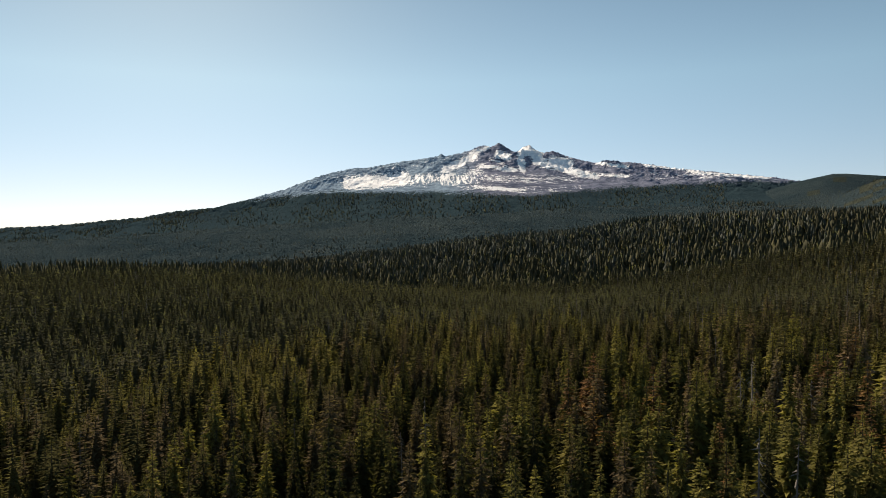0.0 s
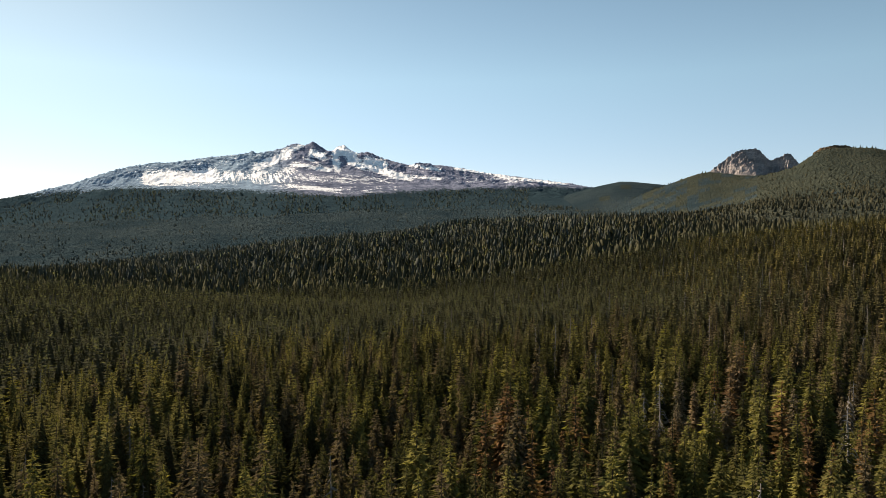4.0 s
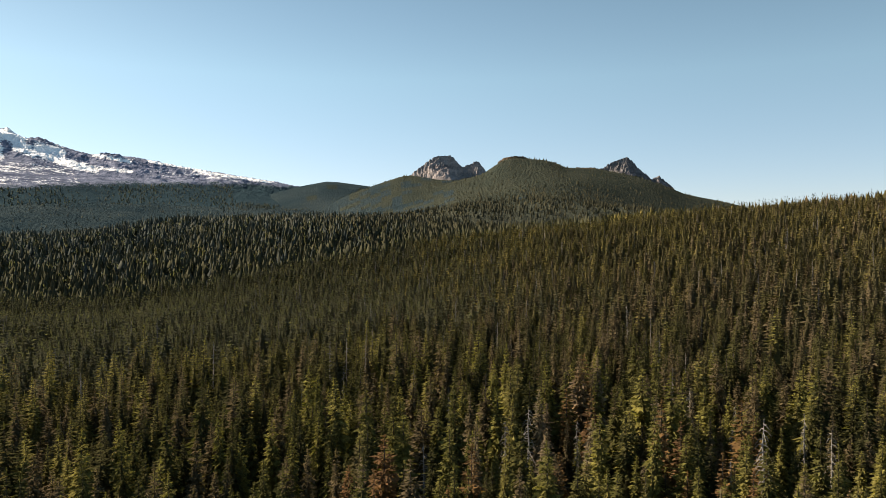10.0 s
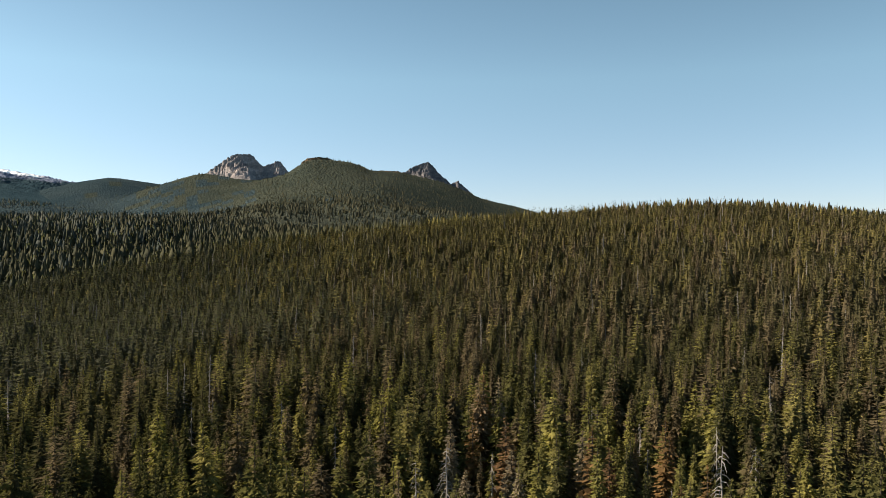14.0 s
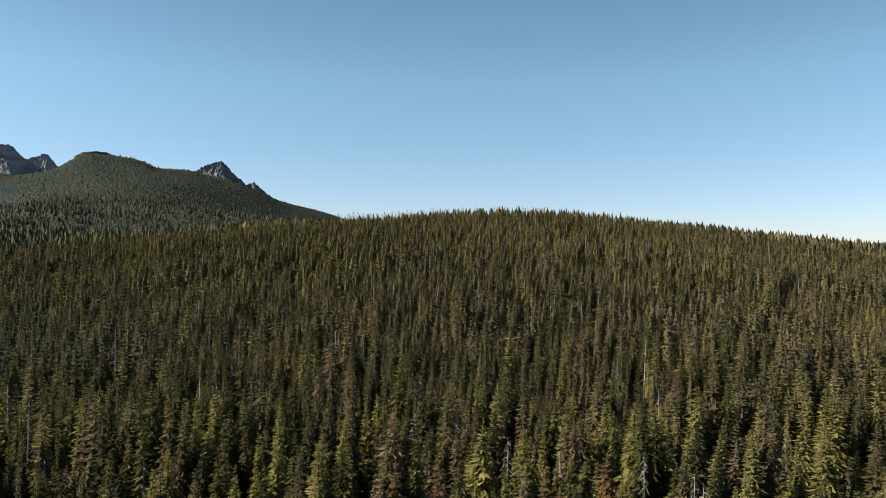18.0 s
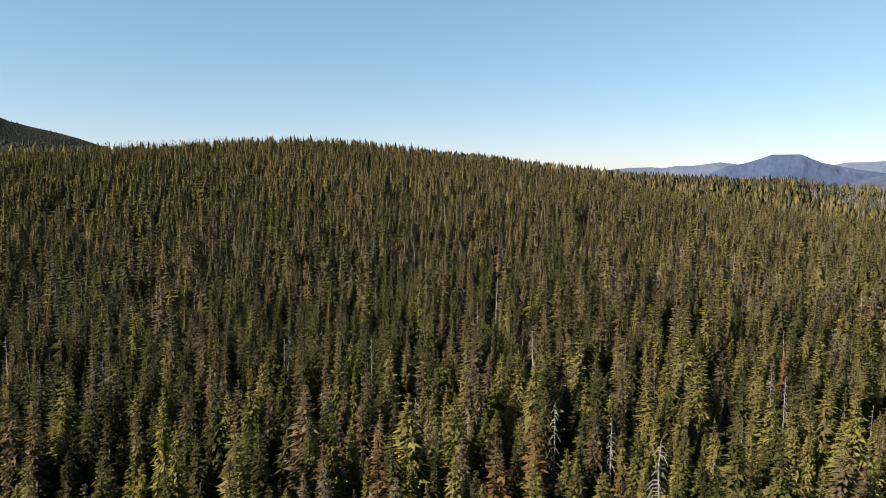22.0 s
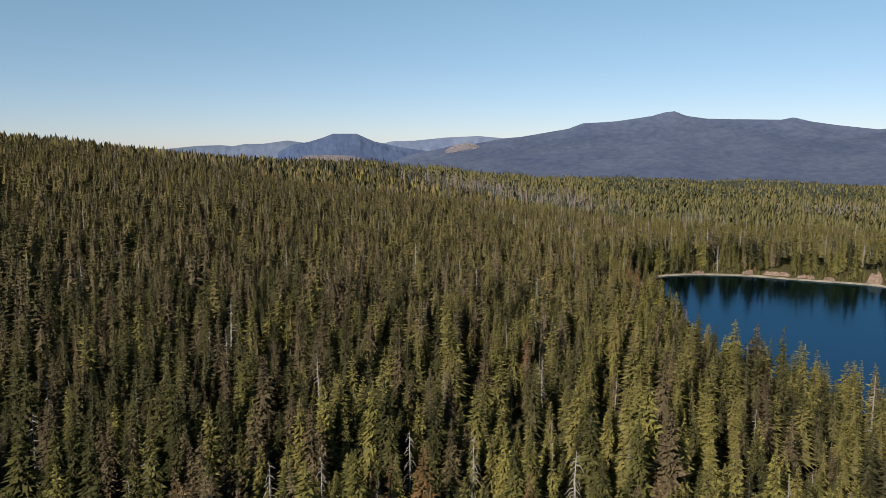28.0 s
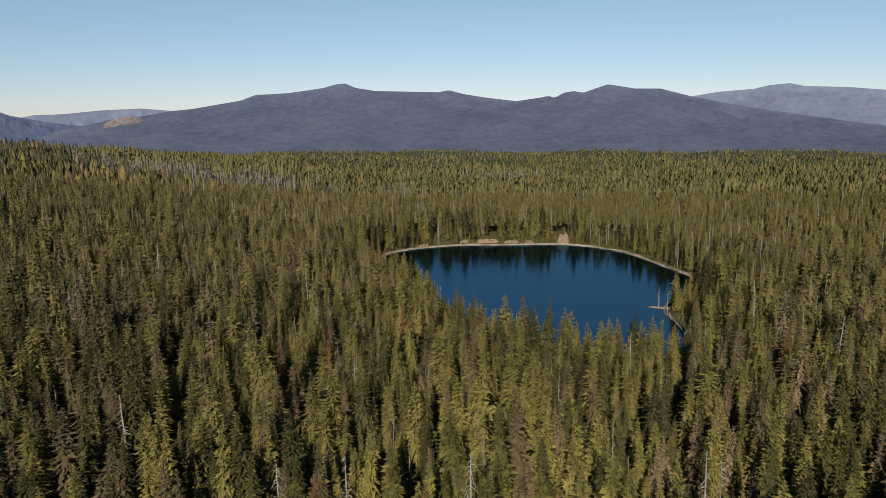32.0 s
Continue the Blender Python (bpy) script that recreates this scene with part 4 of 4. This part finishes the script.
def heights(x, y, spread=3.0):
    n = len(x)
    patch = np.sin(x * 0.031 + 2) * np.sin(y * 0.027) * 1.2
    under = np.where(rng.uniform(0, 1, n) < 0.2, rng.uniform(0.5, 0.75, n), 1.0)
    return np.clip((rng.normal(15.2, spread, n) + patch * 1.3) * under, 5.0, 22)


GAP = 4.1
x, y = scatter(-420, 760, -560, 800, GAP)
d = flight_distance(x, y)
b = bearing_of(x, y)
shore = shore_distance(x, y)
around = np.hypot(x - CENTRE[0], y - CENTRE[1])
keep = (shore > 3.2) & ((d < 620) | (around < 230))
keep &= rng.uniform(0, 1, len(x)) > np.where(d > 370, 0.3, 0.08)
LONE_SNAGS = ((97, 110, 15.5), (100.5, 124, 13.5), (80.5, -73, 7.5), (77.5, -74, 6.5), (199, -70, 11), (150, -33, 9), (118, 62, 13))
for bx, by, _ in LONE_SNAGS:
    keep &= np.hypot(x - bx, y - by) > 3.2
for bx, by, bw, bh in BANKS:
    keep &= np.hypot(x - bx, y - by) > bw * 0.5 + bh * 0.4
x, y, d, shore = x[keep], y[keep], d[keep], shore[keep]
z = land(x, y) - 0.15
tall = heights(x, y)
tall = np.where((d > 400) & (d < 1e8), 16.4 + (tall - 15) * 0.5, tall)
low = (shore < 20) & (y > -75) & (rng.uniform(0, 1, len(x)) > 0.14)
tall = np.where(low, tall * (0.7 + 0.015 * shore), tall)
tall = np.where(y < -165 - 0.2 * x, tall * 0.82, tall)
wide = rng.uniform(0.78, 1.26, len(x)) * np.where((d > 370) & (d < 1e8), 1.06, 1) * np.where(low, 1.2, 1) * np.where(tall < 9.5, 1.2, 1)


def dead_stand(x, y):
    """How many of the trees stand dead, in the stands beyond the lake."""
    return np.minimum(sum(np.exp(-((x - a) ** 2 + (y - c) ** 2) / w ** 2) for a, c, w in ((605, -285, 60), (670, -330, 65), (560, -370, 55), (370, -350, 36), (500, -330, 45), (740, -300, 50), (375, -590, 50))), 1)


stands = dead_stand(x, y)
dead = rng.uniform(0, 1, len(x)) < 0.035 + 0.88 * stands + 0.08 * (y < -110)
single = np.hypot(x - 62, y - 122) < 40

near_kinds, near_index = zip(*[with_stem(fir(30, 12, 2, q, sl * 0.94, 0.42, bottom=0.15, blunt=bl, broad=0.14, core=0.72, sag=1.3)) for q, sl, bl in ((1, 1.05, 0.72), (2, 1.2, 0.8), (3, 0.9, 0.75), (4, 1.05, 0.62), (5, 1.3, 0.85), (6, 0.9, 0.68))])
mid_kinds, mid_index = zip(*[with_stem(fir(26, 11, 1, q, sl * 0.95, 0.42, bottom=0.2, blunt=bl, broad=0.17, sag=1.4, core=0.7)) for q, sl, bl in ((11, 1.05, 0.72), (12, 1.2, 0.8), (13, 0.95, 0.75), (14, 1.1, 0.62))])
low_kinds = [fir(12, 6, 1, q, sl, 0.4, bottom=0.28, broad=0.3, sag=1.4, core=0.62) for q, sl in ((21, 1.05), (22, 1.2), (23, 0.95))]
lower_kinds = [fir(8, 5, 1, q, sl, 0.4, bottom=0.32, broad=0.4, sag=1.6, core=0.65) for q, sl in ((24, 1.1), (25, 1.25), (26, 1.0))]
far_kinds = [skirts(3, 5, q, sl) for q, sl in ((31, 1.05), (32, 1.2), (33, 0.95))]
snag_kinds = [bare(26, q) for q in (41, 42, 43)]

shore_kinds, shore_index = zip(*[with_stem(fir(27, 11, 2, q, sl * 0.92, 0.45, bottom=0.08, blunt=bl, broad=0.14, sag=1.4, core=0.65)) for q, sl, bl in ((81, 1.0, 0.8), (82, 1.15, 0.7), (83, 0.9, 0.75))])
lakeside = ~dead & ~single & (shore < 20) & (d >= 118)
plant("lakeside_conifers", shore_kinds, x[lakeside], y[lakeside], z[lakeside], tall[lakeside], wide[lakeside], [needles, bark], "green conifers standing along the lake shore", shore_index)
live = ~dead & ~single & ~lakeside
d = np.where(d > 140, d + rng.uniform(-28, 28, len(d)), d)
# trees to the north get the needle colour greyed for haze
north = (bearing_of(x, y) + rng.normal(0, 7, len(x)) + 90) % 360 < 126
for nm, kinds, index, lo, hi, lab in (
        ("near_conifers", near_kinds, near_index, 0, 118, "dense green subalpine firs and hemlocks"),
        ("conifer_forest", mid_kinds, mid_index, 118, 205, "dense green conifer forest on the slopes"),
        ("conifer_forest_beyond", low_kinds, None, 205, 370, "green conifer forest farther off"),
        ("conifer_forest_farther", lower_kinds, None, 370, 1e8, "green conifer forest toward the ridge"),
        ("conifer_forest_behind", lower_kinds, None, 1e8, 1e10, "green conifer forest round the flight")):
    for pines in (False, True):
        m = live & (d >= lo) & (d < hi) & ((y < -165 - 0.2 * x) == pines)
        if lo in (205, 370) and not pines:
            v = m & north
            plant("valley_conifers", kinds, x[v], y[v], z[v], tall[v], wide[v], [needles_half_hazed], "green conifers down in the valley, greyed by painted haze")
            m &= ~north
        plant("pine_forest" if pines else nm, kinds, x[m], y[m], z[m], tall[m], wide[m], [needles_pine if pines else needles_beyond if lo > 200 else needles, bark],
              "yellow-green lodgepole pines on the flat beyond the lake" if pines else lab, index)
ux, uy = scatter(-420, 760, -560, 800, 6.0)
ud, us = flight_distance(ux, uy), shore_distance(ux, uy)
keep = ((ud < 112) & (us > 2.4) & (np.hypot(ux - 78, uy - 128) > 50)) | ((us > 1.7) & (us < 7) & (uy < 0))
for bx, by, bw, bh in BANKS:
    keep &= np.hypot(ux - bx, uy - by) > bw * 0.5 + bh * 0.3
for bx, by, _ in LONE_SNAGS:
    keep &= np.hypot(ux - bx, uy - by) > 2.4
sx, sy = scatter(50, 250, -200, 20, 2.4)
ss = shore_distance(sx, sy)
fringe = (ss > 1.4) & (ss < 10) & (rng.uniform(0, 1, len(sx)) < 0.8)
for bx, by, bw, bh in BANKS:
    fringe &= np.hypot(sx - bx, sy - by) > bw * 0.45 + bh * 0.3
for bx, by, _ in LONE_SNAGS:
    fringe &= np.hypot(sx - bx, sy - by) > 2
ux, uy, us = np.append(ux[keep], sx[fringe]), np.append(uy[keep], sy[fringe]), np.append(us[keep], ss[fringe])
ut = np.clip(rng.uniform(3, 9.5, len(ux)), 1.2, 1.0 + us * 0.6)
young_kinds = [fir(18, 12, 1, q, 1.1, 0.4, bottom=0.03, blunt=0.8, broad=0.15, sag=1.5) for q in (51, 52, 53)]
plant("young_conifers", young_kinds, ux, uy, land(ux, uy) - 0.1, ut, rng.uniform(0.8, 1.25, len(ux)), [needles], "young green firs filling the gaps of the forest")
grey = dead & ~single & (stands > 0.12)
grey_kinds = [fir(9, 5, 1, q, 0.75, 0.5, bottom=0.2, blunt=0.6, broad=0.16, core=0.16) for q in (91, 92, 93)]
plant("dead_stand", grey_kinds, x[grey], y[grey], z[grey], tall[grey], wide[grey], [stand_wood], "stand of grey dead trees with bare twigs")
m = dead & ~single & ~grey
plant("dead_standing_trees", snag_kinds, x[m], y[m], z[m], tall[m] * 0.95, wide[m] * np.where(d[m] > 400, 1.35, 1.0), [grey_wood], "grey bare dead trees among the firs")

fx, fy = scatter(-1500, 2200, -1500, 2400, 7.2)
fd = flight_distance(fx, fy)
fb = bearing_of(fx, fy)
keep = (fd > 612) & (fd < 2000) & ((fb < 190) | (fb > 318)) & (rng.uniform(0, 1, len(fx)) < np.interp(fd, [800, 1100, 1400, 2000], [0.92, 0.5, 0.34, 0.1]))
keep &= ~((fb > 55) & (fb < 100) & (fd > 900) & (rng.uniform(0, 1, len(fx)) < 0.7))
fx, fy = fx[keep], fy[keep]
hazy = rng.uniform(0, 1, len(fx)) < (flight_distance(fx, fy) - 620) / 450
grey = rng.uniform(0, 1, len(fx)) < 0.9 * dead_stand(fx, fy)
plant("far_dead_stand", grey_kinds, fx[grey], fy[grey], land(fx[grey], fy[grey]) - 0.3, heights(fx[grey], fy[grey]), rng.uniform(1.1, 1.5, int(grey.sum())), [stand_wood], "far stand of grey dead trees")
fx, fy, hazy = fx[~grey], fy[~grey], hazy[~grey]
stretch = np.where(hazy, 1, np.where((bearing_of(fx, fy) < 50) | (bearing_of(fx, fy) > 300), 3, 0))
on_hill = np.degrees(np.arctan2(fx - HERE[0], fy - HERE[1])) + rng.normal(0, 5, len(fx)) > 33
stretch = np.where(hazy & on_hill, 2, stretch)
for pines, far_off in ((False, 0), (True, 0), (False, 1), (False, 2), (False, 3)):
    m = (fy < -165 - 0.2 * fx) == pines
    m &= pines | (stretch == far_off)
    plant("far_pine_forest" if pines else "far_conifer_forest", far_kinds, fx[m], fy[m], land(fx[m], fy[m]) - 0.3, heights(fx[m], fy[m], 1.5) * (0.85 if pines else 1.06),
          rng.uniform(1.25, 1.75, int(m.sum())), [needles_pine_far if pines else (needles_beyond, needles_hazed, needles_hill, needles_half_hazed)[far_off]], "far yellow-green pine forest" if pines else "far conifer forest", smooth=True)
fx, fy = scatter(-2600, 3300, -500, 4700, 18)
fd = flight_distance(fx, fy)
fb = bearing_of(fx, fy)
keep = (fd > 1250) & (fd < 4600) & (rng.uniform(0, 1, len(fx)) < (fd - 1250) / 500) & (((fb > 22) & (fb < 66) & (fd < 3400)) | (((fb <= 22) | (fb > 322)) & (rng.uniform(0, 1, len(fx)) < 0.5)))
fx, fy = fx[keep], fy[keep]
tb, tr = np.degrees(np.arctan2(fx - HERE[0], fy - HERE[1])), np.hypot(fx - HERE[0], fy - HERE[1])
bald = (((tb > 43.9) & (tb < 45.9)) | ((tb > 49.4) & (tb < 51.6))) & (tr > 2690) & (tr < 2830)
bald |= (tb > 36.9) & (tb < 41.6) & (tr > 2960) & (tr < 3260)
fx, fy = fx[~bald], fy[~bald]
fz = np.maximum(land(fx, fy) + 4, mountain_side(fx, fy) - 3)
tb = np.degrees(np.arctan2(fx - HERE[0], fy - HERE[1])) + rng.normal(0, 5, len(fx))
for m, mat, nm in ((tb < 33, needles_hazed, "woods_below_the_mountain"), (tb >= 33, needles_hill, "woods_on_the_hills")):
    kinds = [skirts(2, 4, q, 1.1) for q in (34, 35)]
    plant(nm, kinds, fx[m], fy[m], fz[m], heights(fx[m], fy[m]) * 0.8, rng.uniform(1.8, 2.6, int(m.sum())), [mat], "dark conifer woods on the mountain's apron" if mat == needles_hazed else "woods on the distant hills", smooth=True)


# single trees of the stretch that the flight circles
def one_tree(name, crown, sides, mat_crown, mat_trunk, label, category, group):
    base = new(name)
    tagged(base, label, category, group)
    sv, sf = stem(sides, 0.013)
    part("trunk", mesh_from("trunk", sv[:, :3], sf, [mat_trunk]), base)
    me = mesh_from("crown", crown[0][:, :3], crown[1], [mat_crown])
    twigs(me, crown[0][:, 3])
    part("crown", me, base)
    return base


def one_snag(seed, label):
    r = np.random.default_rng(seed)
    base = new("dead_tree")
    tagged(base, label, "dead tree", "dead trees")
    v, f = [], []
    levels = 7
    for k in range(levels):
        z = k / (levels - 1)
        rad = 0.012 * (1 - z) ** 0.8 + 0.0012
        ox, oy = r.normal(0, 0.003, 2) * (k > 0)
        for i in range(6):
            v.append((ox + rad * math.cos(i * 1.0472), oy + rad * math.sin(i * 1.0472), z - 0.02))
    for k in range(levels - 1):
        for i in range(6):
            j = (i + 1) % 6
            f.append((k * 6 + i, k * 6 + j, k * 6 + 6 + j, k * 6 + 6 + i))
    part("trunk", mesh_from("trunk", v, f, [bleached_wood]), base)
    for i in range(52):
        h = 0.16 + 0.8 * (i + r.uniform(0, 1)) / 52
        a = r.uniform(0, 6.283)
        n = 0.085 * (1.15 - h) * r.uniform(0.5, 1.4) + 0.02
        pts = [(0, 0, h), (n * 0.5 * math.cos(a), n * 0.5 * math.sin(a), h - n * 0.1), (n * math.cos(a + 0.15), n * math.sin(a + 0.15), h - n * r.uniform(0.5, 1.3))]
        bv, bf = [], []
        for k, p in enumerate(pts):
            rad = (0.0042, 0.003, 0.0012)[k]
            for q in range(3):
                bv.append((p[0] + rad * math.cos(q * 2.09) * math.sin(a), p[1] + rad * math.cos(q * 2.09) * math.cos(a), p[2] + rad * math.sin(q * 2.09)))
        for k in range(2):
            for q in range(3):
                bf.append((k * 3 + q, k * 3 + (q + 1) % 3, k * 3 + 3 + (q + 1) % 3, k * 3 + 3 + q))
        part("branch", mesh_from("branch", bv, bf, [bleached_wood]), base)
    return base


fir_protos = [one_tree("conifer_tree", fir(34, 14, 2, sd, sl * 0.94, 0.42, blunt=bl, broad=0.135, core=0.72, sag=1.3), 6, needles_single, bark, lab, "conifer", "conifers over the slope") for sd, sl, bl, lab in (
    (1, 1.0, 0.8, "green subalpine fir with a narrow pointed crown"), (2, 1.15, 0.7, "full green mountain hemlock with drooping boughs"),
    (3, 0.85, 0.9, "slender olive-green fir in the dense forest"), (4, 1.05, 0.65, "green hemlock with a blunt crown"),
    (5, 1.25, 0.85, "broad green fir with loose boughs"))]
brown_protos = [one_tree("browned_tree", fir(22, 10, 2, sd, 0.9, 0.5, core=0.25), 6, needles_brown, bark, "browned dying fir with thinning needles", "conifer", "browned firs") for sd in (61, 62)]
snag_protos = [one_snag(sd, "bleached grey dead tree with bare branches") for sd in (71, 72, 73)]
used = {}
for k, (px, py, size) in enumerate(LONE_SNAGS):
    pz = float(land(np.array([px]), np.array([py]))[0]) - 0.1 if k not in (2, 3) else 0.1
    copy_thing(snag_protos[k % 3], Matrix()).matrix_basis = Matrix.Translation((px, py, pz)) @ Matrix.Rotation(k * 1.7, 4, "Z") @ Matrix.Diagonal((size, size, size, 1))
for k, (px, py, size) in enumerate(((74.5, -73.2, 7.5), (72.5, -71.8, 9), (76, -74.3, 5))):
    copy_thing(fir_protos[k], Matrix()).matrix_basis = Matrix.Translation((px, py, 0.1)) @ Matrix.Diagonal((size, size, size, 1))
for i in np.flatnonzero(single):
    u = rng.uniform()
    kind, protos = ("snag", snag_protos) if u < 0.035 else ("brown", brown_protos) if u < 0.11 else ("fir", fir_protos)
    k = int(rng.integers(0, len(protos)))
    p = protos[k]
    size = float(tall[i])
    a, w = float(rng.uniform(0, 6.283)), float(rng.uniform(0.95, 1.4))
    m = Matrix.Translation((x[i], y[i], z[i])) @ Matrix.Rotation(a, 4, "Z") @ Matrix.Diagonal((size * w, size * w, size, 1))
    if (kind, k) not in used:
        used[kind, k] = m
        continue
    q = copy_thing(p, Matrix())
    q.matrix_basis = m
for (kind, k), m in used.items():
    {"snag": snag_protos, "brown": brown_protos, "fir": fir_protos}[kind][k].matrix_basis = m
